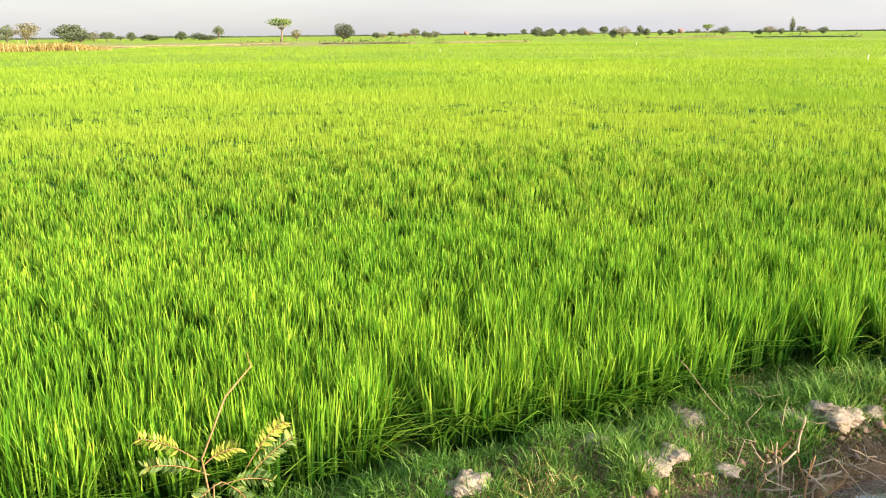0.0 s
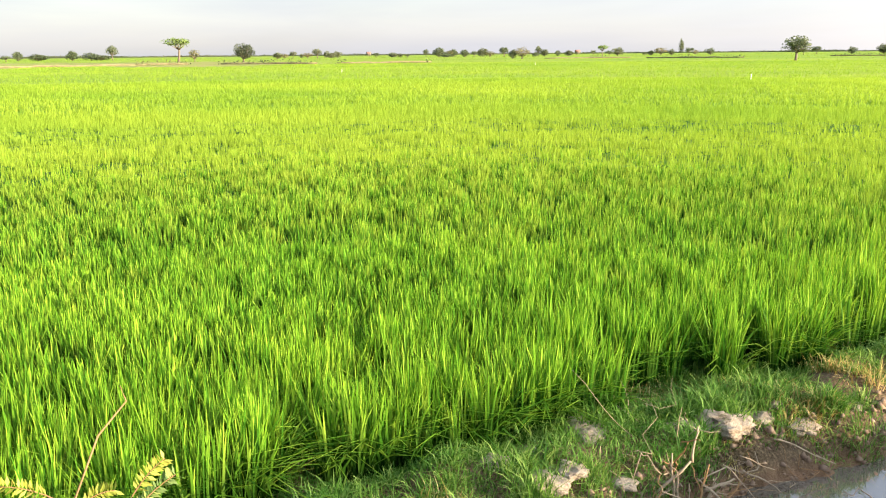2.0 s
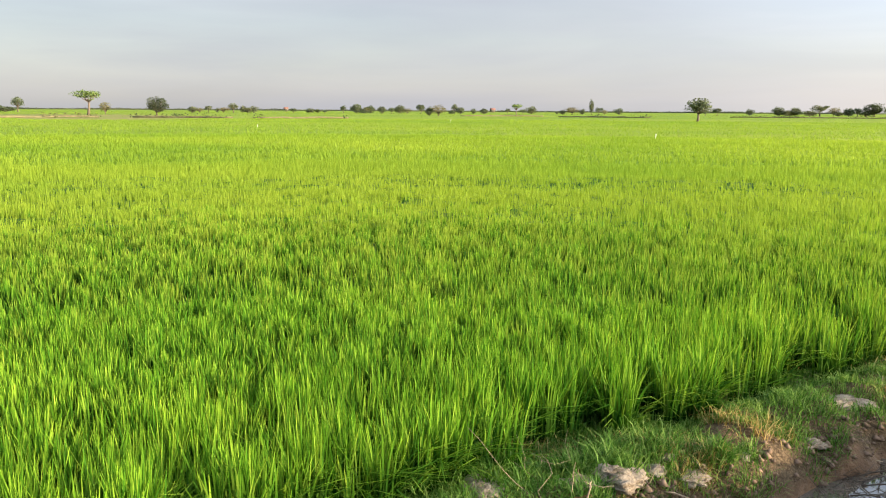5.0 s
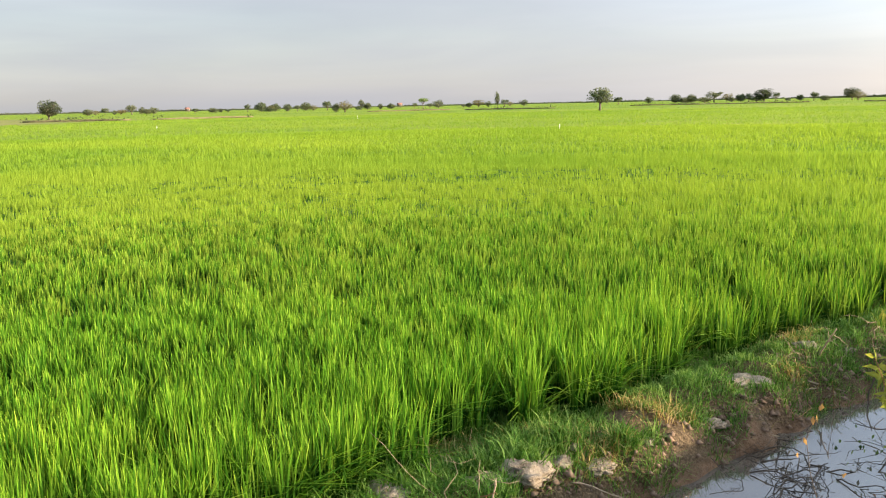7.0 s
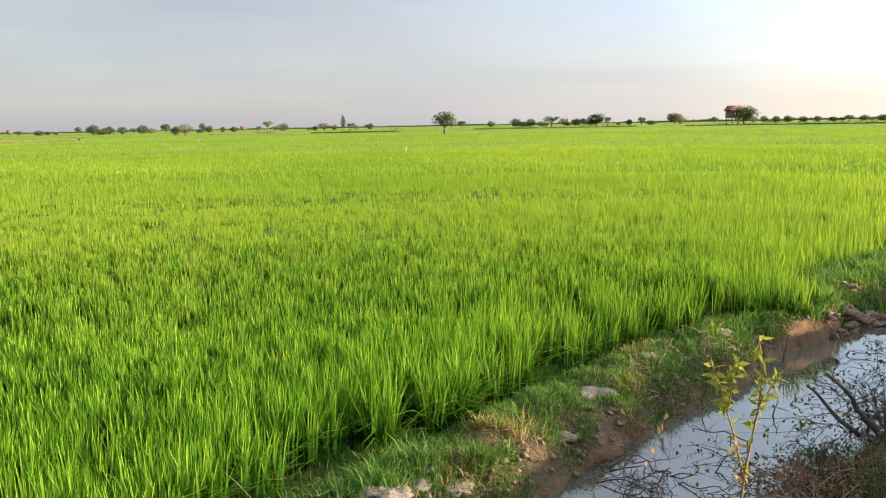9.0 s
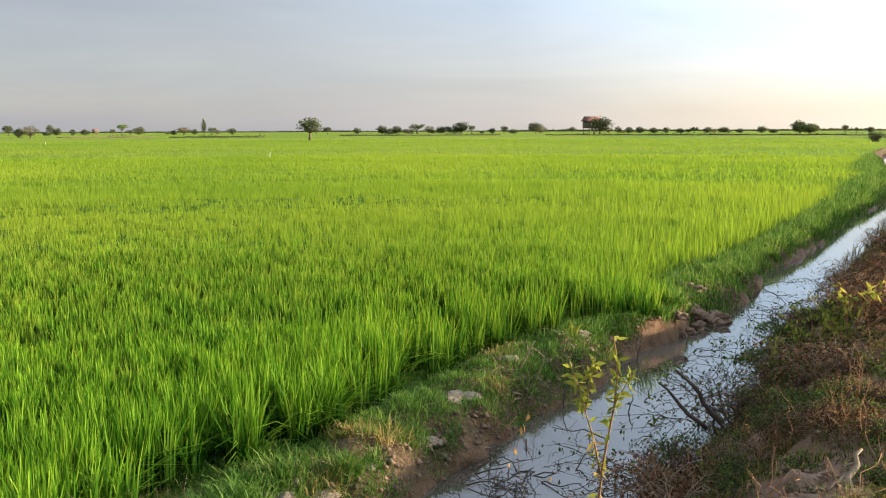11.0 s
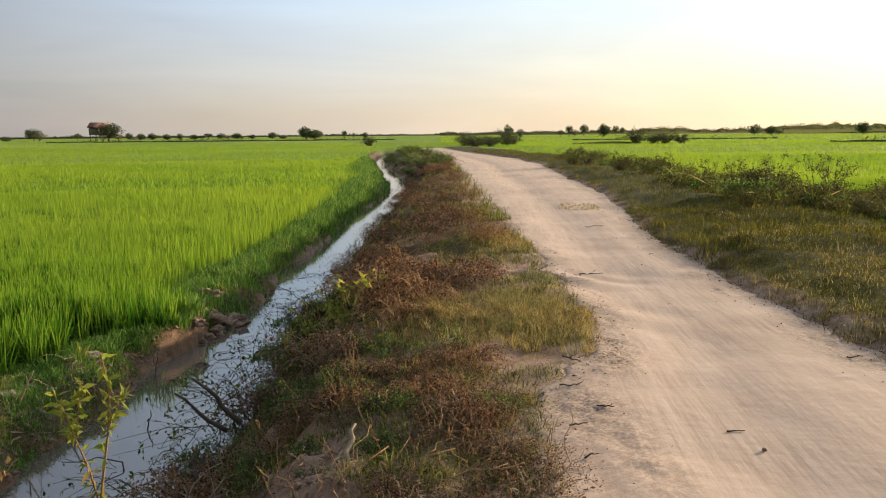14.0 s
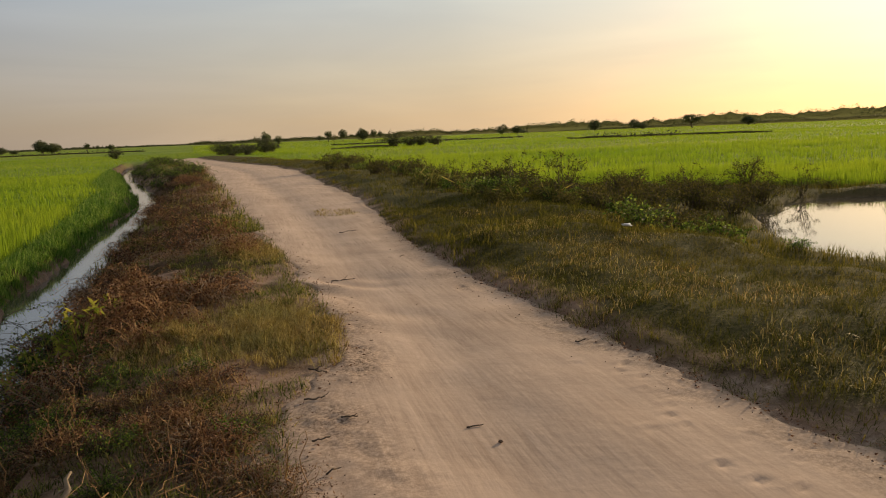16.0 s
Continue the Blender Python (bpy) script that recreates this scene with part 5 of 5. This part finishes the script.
def make_clods():
    rng = np.random.default_rng(17)
    pale = CLODS
    for x, y, r in pale:
        ob = new("clay_clod", lump(rng, r * (1.0 + 0.5 * rng.random()), r * (0.85 + 0.4 * rng.random()), r * 0.5, 0.36))
        ob.data.materials.append(CLAY)
        ob.matrix_basis = pose(x, y, height(x, y) + r * 0.03, 0, 0, 360 * rng.random())
        tagged(ob, "pale dry lump of clay on the grassy bank", "clod", "clay clods")
    for k in range(36):
        x, y = -1.68 + 0.26 * rng.normal(), 12.2 + 0.45 * rng.normal()
        x = min(x, float(water_left(y)) + 0.05)
        r = 0.06 + 0.10 * rng.random() ** 1.5
        ob = new("earth_clod", lump(rng, r, r * 1.2, r * 0.7, 0.5))
        ob.data.materials.append(MUD_CLOD)
        ob.matrix_basis = pose(x, y, max(height(x, y), WATER_Z) + r * 0.25, 0, 0, 360 * rng.random())
        tagged(ob, "brown clod of dug earth heaped at the ditch", "clod", "earth clods")


def crooked(rng, a, b, wob, points=7):
    a, b = np.array(a, float), np.array(b, float)
    s = np.linspace(0, 1, points)[:, None]
    w = rng.normal(size=(points, 3)).cumsum(0)
    w -= s * w[-1]
    return a + (b - a) * s + w * wob * np.linalg.norm(b - a)


def stick(name, rng, a, b, r, material, label, forks=0, category="stick", wob=0.03):
    """A crooked stick with side twigs, as one thing."""
    ob = thing(name, tuple(a), label, category)
    way = crooked(rng, (0, 0, 0), np.array(b, float) - np.array(a, float), wob)
    part("stem", tube(way, (r, r * 0.45), 6), material, ob)
    L = float(np.linalg.norm(way[-1]))
    for _ in range(forks):
        k = int(rng.integers(2, 6))
        d = rng.normal(size=3) * 0.5 + (way[-1] - way[0]) / L
        part("side_twig", tube(crooked(rng, way[k], way[k] + d * L * (0.2 + 0.25 * rng.random()), wob * 1.5, 5), (r * 0.5, r * 0.2), 4), material, ob)
    return ob


def make_sticks():
    rng = np.random.default_rng(18)
    # two dead branches that lean out of the ditch
    stick("dead_branch", rng, (-0.72, 7.5, -0.78), (-1.1, 7.39, -0.33), 0.026, DARK_BARK, "dark dead branch leaning out of the ditch", 2, "branch")
    stick("dead_branch", rng, (-0.85, 7.45, -0.80), (-1.24, 7.36, -0.44), 0.022, DARK_BARK, "dark dead branch leaning out of the ditch", 1, "branch")
    # bleached roots on the bank
    for a, b, r in (((-3.394, 3.504, -1.094), (-3.434, 3.461, -0.653), 0.008), ((-3.196, 3.519, -0.994), (-2.999, 3.762, -0.658), 0.013), ((-3.049, 3.697, -0.935), (-3.071, 3.681, -0.615), 0.009), ((-3.143, 3.472, -0.911), (-2.941, 3.68, -0.852), 0.009), ((-3.001, 3.785, -0.672), (-2.997, 3.801, -0.452), 0.008), ((-2.937, 3.81, -0.829), (-2.826, 3.947, -0.754), 0.011), ((-2.818, 3.814, -0.835), (-2.953, 3.772, -0.754), 0.008), ((-2.881, 3.892, -0.687), (-2.615, 3.909, -0.799), 0.004), ((-2.837, 3.989, -0.62), (-2.682, 4.111, -0.685), 0.004), ((-2.95, 4.2, -0.84), (-2.78, 4.35, -0.95), 0.007), ((-3.0, 4.6, -0.76), (-2.75, 4.9, -0.92), 0.006), ((-2.95, 7.1, -0.75), (-2.55, 7.5, -0.98), 0.012), ((-2.75, 7.6, -0.72), (-2.4, 7.9, -0.9), 0.010), ((-2.7, 8.1, -0.66), (-2.55, 8.05, -0.38), 0.010), ((-2.8, 6.2, -0.8), (-2.5, 6.7, -0.97), 0.012)):
        stick("bare_root", rng, a, b, r, PALE_WOOD, "bleached bare root on the crumbling bank", 1, "root", 0.022)
    stick("withered_stalk", rng, (-2.923, 3.758, -0.92), (-2.906, 3.809, -0.655), 0.008, STALK, "withered rust-brown stalk on the crumbling bank", 3, "stalk", 0.03)
    for cx, cy, count, up in ((-3.06, 3.74, 14, 0.3), (-2.62, 7.85, 12, 0.3), (-2.75, 4.75, 6, 0.2), (-2.45, 8.9, 7, 0.2)):
        for _ in range(count):
            a = np.array([cx + 0.16 * rng.normal(), cy + 0.2 * rng.normal(), 0.0])
            a[2] = max(height(a[0], a[1]), WATER_Z) - 0.01
            b = a + np.array([0.22 * rng.normal(), 0.22 * rng.normal(), 0.06 + up * rng.random()])
            stick("root_strand", rng, a, b, 0.0025 + 0.003 * rng.random(), PALE_WOOD if rng.random() < 0.75 else STALK, "thin tangled dry root on the bank", 2, "root", 0.1)
    for k in range(6):
        x, y = -2.99 + 0.1 * rng.normal(), 3.72 + 0.14 * rng.normal()
        z = height(x, y)
        stick("bare_root", rng, (x, y, z - 0.03), (x + 0.1 * rng.normal(), y + 0.1 * rng.normal() + 0.03, z + 0.12 + 0.22 * rng.random()), 0.005 + 0.005 * rng.random(), PALE_WOOD if k % 4 else STALK, "bleached bare root on the crumbling bank", 2, "root", 0.07)
    stick("straw_stalk", rng, (-3.46, 3.88, -0.8), (-3.8, 3.56, -0.3), 0.0026, PALE_WOOD, "long thin straw stalk on the bank", 0, "stalk", 0.008)
    # black twigs in the water
    for x, y, L, turn in ((-2.3, 6.4, 0.4, 20), (-1.8, 6.2, 0.45, -10), (-2.1, 6.15, 0.35, 50), (-2.2, 6.8, 0.4, 120), (-1.7, 6.7, 0.3, 75), (-1.9, 7.2, 0.5, 160), (-1.5, 7.8, 0.45, 15), (-1.55, 8.6, 0.5, 100), (-1.4, 9.6, 0.4, 30), (-1.2, 10.6, 0.6, 10), (-1.35, 12.0, 0.35, 10), (-0.55, 15.4, 0.5, 5), (-0.6, 14.2, 0.4, 170), (-1.0, 9.0, 0.5, 60), (-2.0, 5.7, 0.4, 40), (-1.7, 5.5, 0.5, 140)):
        c, s = math.cos(radians(turn)) * L / 2, math.sin(radians(turn)) * L / 2
        up = 0.02 + 0.22 * rng.random() ** 2
        stick("sunken_twig", rng, (x - c, y - s, WATER_Z - 0.03), (x + c, y + s, WATER_Z + up), 0.007, DARK_BARK, "black twig lying in the ditch water", 3, "twig", 0.07)
    for _ in range(16):
        x, y, a = -2.2 + 0.16 * rng.normal(), 6.05 + 0.3 * rng.normal(), 6.28 * rng.random()
        L = 0.12 + 0.16 * rng.random()
        stick("sunken_twig", rng, (x - L * math.cos(a), y - L * math.sin(a), WATER_Z - 0.02), (x + L * math.cos(a), y + L * math.sin(a), WATER_Z + 0.02 + 0.14 * rng.random()), 0.006, DARK_BARK, "black crooked twig lying in the ditch water", 3, "twig", 0.14)
    for x, y, h in ((-1.75, 11.3, 0.32), (-1.9, 9.9, 0.3), (-2.25, 8.0, 0.25), (-1.65, 8.1, 0.18)):
        stick("upright_twig", rng, (x, y, WATER_Z - 0.1), (x + 0.05, y + 0.03, WATER_Z + h), 0.009, DARK_BARK, "thin stick standing in the ditch water", 1, "twig")
    # the curled root and the fallen branch beside the track
    ob = thing("curled_root", (0.1, 4.72, height(0.1, 4.72)), "pale curled root standing up from bare soil", "root")
    way = np.array([(0.03, -0.12, -0.03), (0.0, -0.06, 0.0), (-0.015, 0.0, 0.05), (0.03, 0.06, 0.10), (0.02, 0.10, 0.14), (0.05, 0.12, 0.17)])
    part("stem", tube(way * 0.95, (0.015, 0.018, 0.014, 0.006), 7), PALE_WOOD, ob, smooth=True)
    part("side_twig", tube(crooked(rng, way[3] * 0.95, way[3] * 0.95 + [-0.10, 0.02, -0.05], 0.08, 6), (0.008, 0.003), 5), PALE_WOOD, ob)
    part("side_twig", tube(crooked(rng, way[2] * 0.95, way[2] * 0.95 + [-0.08, -0.1, -0.05], 0.1, 6), (0.008, 0.003), 5), PALE_WOOD, ob)
    for a, b in (((0.0, 3.95), (0.62, 4.4)), ((0.3, 4.15), (0.85, 4.25)), ((-0.2, 4.3), (0.3, 4.55)), ((0.35, 4.9), (0.75, 4.6))):
        stick("fallen_branch", rng, (*a, height(*a) + 0.03), (*b, height(*b) + 0.09), 0.006, STALK, "dry brown fallen branch on the verge", 4, "branch", 0.05)
    for k in range(120):
        x, y = (-0.5 + 1.6 * rng.random(), 3.9 + 2.2 * rng.random()) if k < 65 else (-0.9 + 2.2 * rng.random(), 5.6 + 4.2 * rng.random())
        z, a = height(x, y), rng.random() * 6.28
        stick("dry_stem", rng, (x, y, z - 0.01), (x + 0.09 * math.cos(a), y + 0.09 * math.sin(a), z + 0.12 + 0.26 * rng.random()), 0.0035, STALK, "thin dry upright weed stem on the verge", 2, "stem", 0.06)
    # bits on the track
    stick("road_twig", rng, (2.225, 4.735, 0.006 + height(2.23, 4.73)), (2.325, 4.725, 0.008 + height(2.32, 4.72)), 0.005, DARK_BARK, "short dark twig lying on the track", 0, "twig", 0.02)
    for x, y, L in ((3.06, 10.17, 0.3), (4.2, 11.26, 0.25), (3.73, 5.9, 0.08), (4.57, 14.6, 0.3), (1.5, 5.6, 0.14), (1.62, 5.2, 0.10), (1.35, 4.9, 0.12), (1.3, 4.45, 0.08), (1.7, 6.25, 0.15)):
        a = 0.5 * rng.normal()
        stick("road_twig", rng, (x, y, height(x, y) + 0.008), (x + L * math.cos(a), y + L * math.sin(a), height(x + L * math.cos(a), y + L * math.sin(a)) + 0.014), 0.006, DARK_BARK, "dark twig lying on the sandy track", 1, "twig", 0.04)
    ob = new("pebble", lump(rng, 0.012, 0.015, 0.011))
    ob.data.materials.append(MUD_CLOD)
    ob.matrix_basis = pose(2.29, 4.45, height(2.29, 4.45) + 0.007)
    tagged(ob, "small dark pebble on the track", "pebble")
    ob = new("litter_scrap", lump(rng, 0.09, 0.06, 0.025, 0.5))
    ob.data.materials.append(WHITE_PAINT)
    ob.matrix_basis = pose(7.35, 10.06, height(7.35, 10.06) + 0.12, 8, 5, 20)
    tagged(ob, "crumpled white scrap of plastic in the verge grass", "litter")
    # crumbs of earth along both rims of the track
    pieces = []
    for _ in range(520):
        y = 2.5 + 16 * rng.random() ** 1.4
        x = float(road_left(y)) + 0.05 + 0.3 * abs(rng.normal()) if rng.random() < 0.55 else float(road_right(y)) - 0.05 - 0.28 * abs(rng.normal())
        r = 0.003 + 0.008 * rng.random() ** 3
        v = np.array([(1, 0, 0), (0, 1, 0), (-1, 0, 0), (0, -1, 0), (0, 0, 0.9), (0, 0, -0.6)]) * r * (0.7 + 0.6 * rng.random((6, 3)))
        t = [(0, 1, 4), (1, 2, 4), (2, 3, 4), (3, 0, 4), (1, 0, 5), (2, 1, 5), (3, 2, 5), (0, 3, 5)]
        pieces.append((v + [x, y, height(x, y) + r * 0.3], None, t))
    for _ in range(420):
        x, y = -0.12 + 0.34 * rng.normal(), 4.9 + 0.34 * rng.normal()
        r = 0.006 + 0.028 * rng.random() ** 3
        v = np.array([(1, 0, 0), (0, 1, 0), (-1, 0, 0), (0, -1, 0), (0, 0, 0.7), (0, 0, -0.6)]) * r * (0.6 + 0.8 * rng.random((6, 3)))
        pieces.append((v + [x, y, height(x, y) + r * 0.1], None, [(0, 1, 4), (1, 2, 4), (2, 3, 4), (3, 0, 4), (1, 0, 5), (2, 1, 5), (3, 2, 5), (0, 3, 5)]))
    for _ in range(2600):
        y = 2.0 + 14 * rng.random() ** 1.2
        x = float(water_left(y)) - 0.02 - 0.36 * rng.random() if rng.random() < 0.7 else float(water_right(y)) + 0.5 * rng.random()
        r = 0.008 + 0.03 * rng.random() ** 3
        v = np.array([(1, 0, 0), (0, 1, 0), (-1, 0, 0), (0, -1, 0), (0, 0, 0.9), (0, 0, -0.6)]) * r * (0.6 + 0.8 * rng.random((6, 3)))
        z = height(x, y)
        if z > WATER_Z:
            pieces.append((v + [x, y, z + r * 0.3], None, [(0, 1, 4), (1, 2, 4), (2, 3, 4), (3, 0, 4), (1, 0, 5), (2, 1, 5), (3, 2, 5), (0, 3, 5)]))
    n = 7000
    y = 2.6 + 13 * rng.random(n) ** 1.2
    s = rng.random(n)
    x = np.where(s < 0.7, water_right(y) + 0.4 + (track_left(y) - water_right(y) - 0.3) * rng.random(n), np.where(s < 0.85, track_left(y) + 0.16 * np.abs(rng.normal(size=n)), track_right(y) - 0.1 * np.abs(rng.normal(size=n))))
    v, q, t = leaves(np.stack([x, y, ground_height(x, y) + 0.006], 1), 0.012 + 0.024 * rng.random(n) ** 2, 0.45, rng, 0.0, 0.25, np.stack([rng.normal(size=n), rng.normal(size=n), 0.15 * rng.normal(size=n)], 1) * 2)
    stuff("leaf_litter", (v, q, t), DEAD_LEAF, "fallen brown leaves strewn over the slope and the rims", "litter")
    stuff("soil_crumbs", weld(pieces), MUD_CLOD, "crumbs of dry earth on the bank and along the track", "soil")


def frond(rng, a, b, count, size, slim, sag=0.0):
    """A leaf stalk with pairs of leaflets: stalk piece, leaflet piece."""
    a, b = np.array(a, float), np.array(b, float)
    s = np.linspace(0, 1, 7)[:, None]
    way = a + (b - a) * s - np.array([0, 0, sag]) * (s ** 2 - s)
    at, aim = [], []
    d = (b - a) / (np.linalg.norm(b - a) + 1e-9)
    side = np.cross(d, [0.94, -0.34, 0.1])
    side /= np.linalg.norm(side) + 1e-9
    for k in range(count):
        u = 0.3 + 0.7 * (k + 0.5) / count
        p = np.array([np.interp(u, s[:, 0], way[:, i]) for i in range(3)])
        for q in (-1, 1):
            at.append(p)
            aim.append(side * q + d * 0.55)
    aim = np.array(aim)
    aim /= np.linalg.norm(aim, axis=1)[:, None]
    n = len(at)
    v, q, t = leaves(np.array(at), size * (0.8 + 0.3 * rng.random(n)), slim, rng, 0.1, 0.1, aim * 2.2)
    return tube(way, (0.0035, 0.0018), 5), (v, q, t)


def make_single_plants():
    rng = np.random.default_rng(19)
    # feathery weed with a bare brown stalk, at the rim of the rice
    o = np.array((-4.0, 0.66, height(-4.0, 0.66)))
    ob = thing("feather_leaved_weed", tuple(o), "weed with yellowing feather leaves and a bare brown stalk", "weed")
    e = lambda *p: np.array(p) - o
    part("stalk", tube([e(-4.0, 0.66, -0.8), e(-4.1, 0.63, -0.4), e(-4.13, 0.78, -0.1), e(-4.11, 0.92, 0.05), e(-4.12, 0.9, 0.13)], (0.006, 0.005, 0.0025), 6), STALK, ob, "bare brown stalk")
    for tip, root, mat, n in (((-4.05, 1.06, -0.27), (-4.08, 0.85, -0.5), FEATHER_LEAF, 9), ((-4.03, 1.1, -0.36), (-4.06, 0.8, -0.6), GREY_LEAF, 10), ((-4.2, 0.34, -0.26), (-4.12, 0.62, -0.42), FEATHER_LEAF, 6), ((-4.15, 0.36, -0.4), (-4.1, 0.66, -0.5), GREY_LEAF, 10), ((-4.0, 0.5, -0.66), (-4.0, 0.7, -0.5), GREY_LEAF, 9), ((-3.95, 0.85, -0.68), (-4.0, 0.7, -0.5), GREY_LEAF, 9), ((-4.05, 0.98, -0.6), (-4.05, 0.7, -0.55), GREY_LEAF, 9), ((-4.08, 0.82, -0.38), (-4.1, 0.62, -0.45), FEATHER_LEAF, 8), ((-3.85, 0.62, -0.7), (-4.0, 0.66, -0.5), GREY_LEAF, 9)):
        st, lv = frond(rng, e(*root), e(*tip), int(n * 2.3), 0.056, 0.34, 0.12)
        f = part("frond", st, STALK, ob)
        part("leaf_blade", lv, mat, f, "yellow leaflets" if mat is FEATHER_LEAF else "")
    # sapling on the slope in front of the water
    o = np.array((-0.9, 3.86, height(-0.9, 3.86)))
    ob = thing("sapling", tuple(o), "slender sapling with yellow-green leaves above the ditch", "sapling")
    e = lambda *p: np.array(p) - o
    stems = [np.array([e(-0.9, 3.86, o[2] - 0.05), e(-0.93, 3.86, 0.0), e(-0.91, 3.86, 0.23), e(-0.87, 3.87, 0.49), e(-0.86, 3.88, 0.64), e(-0.88, 3.87, 0.8)]), np.array([e(-0.92, 3.86, 0.18), e(-0.95, 3.86, 0.33), e(-0.99, 3.85, 0.46), e(-1.02, 3.83, 0.58), e(-1.05, 3.82, 0.66)]), np.array([e(-0.87, 3.87, 0.5), e(-0.83, 3.88, 0.58), e(-0.79, 3.89, 0.65)]), np.array([e(-0.99, 3.85, 0.46), e(-0.97, 3.85, 0.6), e(-0.95, 3.85, 0.71)])]
    for w, r in zip(stems, (0.007, 0.0045, 0.003, 0.003)):
        part("stem", tube(w, (r, r * 0.4), 6), STALK, ob)
        n = int(11 * len(w))
        k = rng.random(n) ** 0.75 * (len(w) - 1)
        at = np.stack([np.interp(k, np.arange(len(w)), w[:, i]) for i in range(3)], 1)
        keep = at[:, 2] > e(0, 0, -0.1)[2]
        at = at[keep]
        n = len(at)
        for p in at:
            dry = p[2] < e(0, 0, 0.36)[2] and rng.random() < 0.7
            part("leaf", leaves(p[None], np.array([0.038 + 0.036 * rng.random()]), 0.34, rng, 1.1 if dry else 0.15), DRIED_LEAF if dry else YELLOW_LEAF, ob)
    # a dead twig that keeps a few orange leaves
    ob = thing("orange_leaved_twig", (-1.2, 3.86, height(-1.2, 3.86)), "thin dead twig with a few orange leaves", "twig")
    o = np.array((-1.2, 3.86, height(-1.2, 3.86)))
    e = lambda *p: np.array(p) - o
    part("stem", tube([e(-1.2, 3.86, o[2] - 0.02), e(-1.2, 3.87, -0.2), e(-1.28, 3.85, 0.1), e(-1.3, 3.84, 0.25), e(-1.25, 3.86, 0.42)], (0.0025, 0.0012), 4), DARK_BARK, ob)
    at = np.array([e(-1.25, 3.86, 0.41), e(-1.27, 3.85, 0.36), e(-1.28, 3.85, 0.35), e(-1.31, 3.84, 0.25), e(-1.33, 3.83, 0.18), e(-1.15, 3.89, 0.12)])
    for p in at:
        part("orange_leaf", leaves(p[None], np.array([0.034 + 0.014 * rng.random()]), 0.5, rng, 2.0), ORANGE_LEAF, ob)
    # fresh green tuft at the rim of the track and broad leaves on the slope
    for x, y, L, mat, label in ((0.95, 5.2, 0.19, FRESH_GRASS, "fresh green grass tuft at the rim of the track"), (-0.45, 4.3, 0.16, YELLOW_LEAF, "small yellow-green broad-leaved weed"), (-0.6, 4.6, 0.15, YELLOW_LEAF, "small yellow-green broad-leaved weed"), (-0.3, 4.05, 0.14, YELLOW_LEAF, "small yellow-green broad-leaved weed"), (-2.55, 9.4, 0.22, YELLOW_LEAF, "small yellow-green broad-leaved weed")):
        n = 34 if mat is FRESH_GRASS else 12
        base = np.stack([0.03 * rng.normal(size=n), 0.03 * rng.normal(size=n), 0 * rng.random(n) - 0.01], 1)
        ob = new("grass_tuft" if mat is FRESH_GRASS else "broad_leaved_weed", mesh_from("tuft", *blades(base, L * (0.6 + 0.5 * rng.random(n)), (0.008 if mat is FRESH_GRASS else 0.022) * np.ones(n), 0.3 + 0.6 * rng.random(n), rng, 4), material=mat))
        ob.matrix_basis = pose(x, y, height(x, y))
        tagged(ob, label, "weed")
    for bearing, distance, h in ((35.7, 65, 0.32), (49.3, 140, 0.45), (62.3, 100, 0.25)):
        x, y = spot(bearing, distance)
        ob = new("marker_stake", mesh_from("marker_stake", *tube([(0, 0, -0.1), (0.01, 0, h * 0.5), (0.03, 0.01, h)], (0.03, 0.022), 6), material=WHITE_PAINT))
        ob.matrix_basis = pose(x, y, FAR_Z + 0.12)
        tagged(ob, "white marker stake standing among the rice", "stake", "marker stakes")


MUD_CLOD = plain_material("brown_clod", (0.12, 0.078, 0.052), (0.30, 0.20, 0.14), 12.0, 0.9)
make_clods()
make_sticks()
make_single_plants()
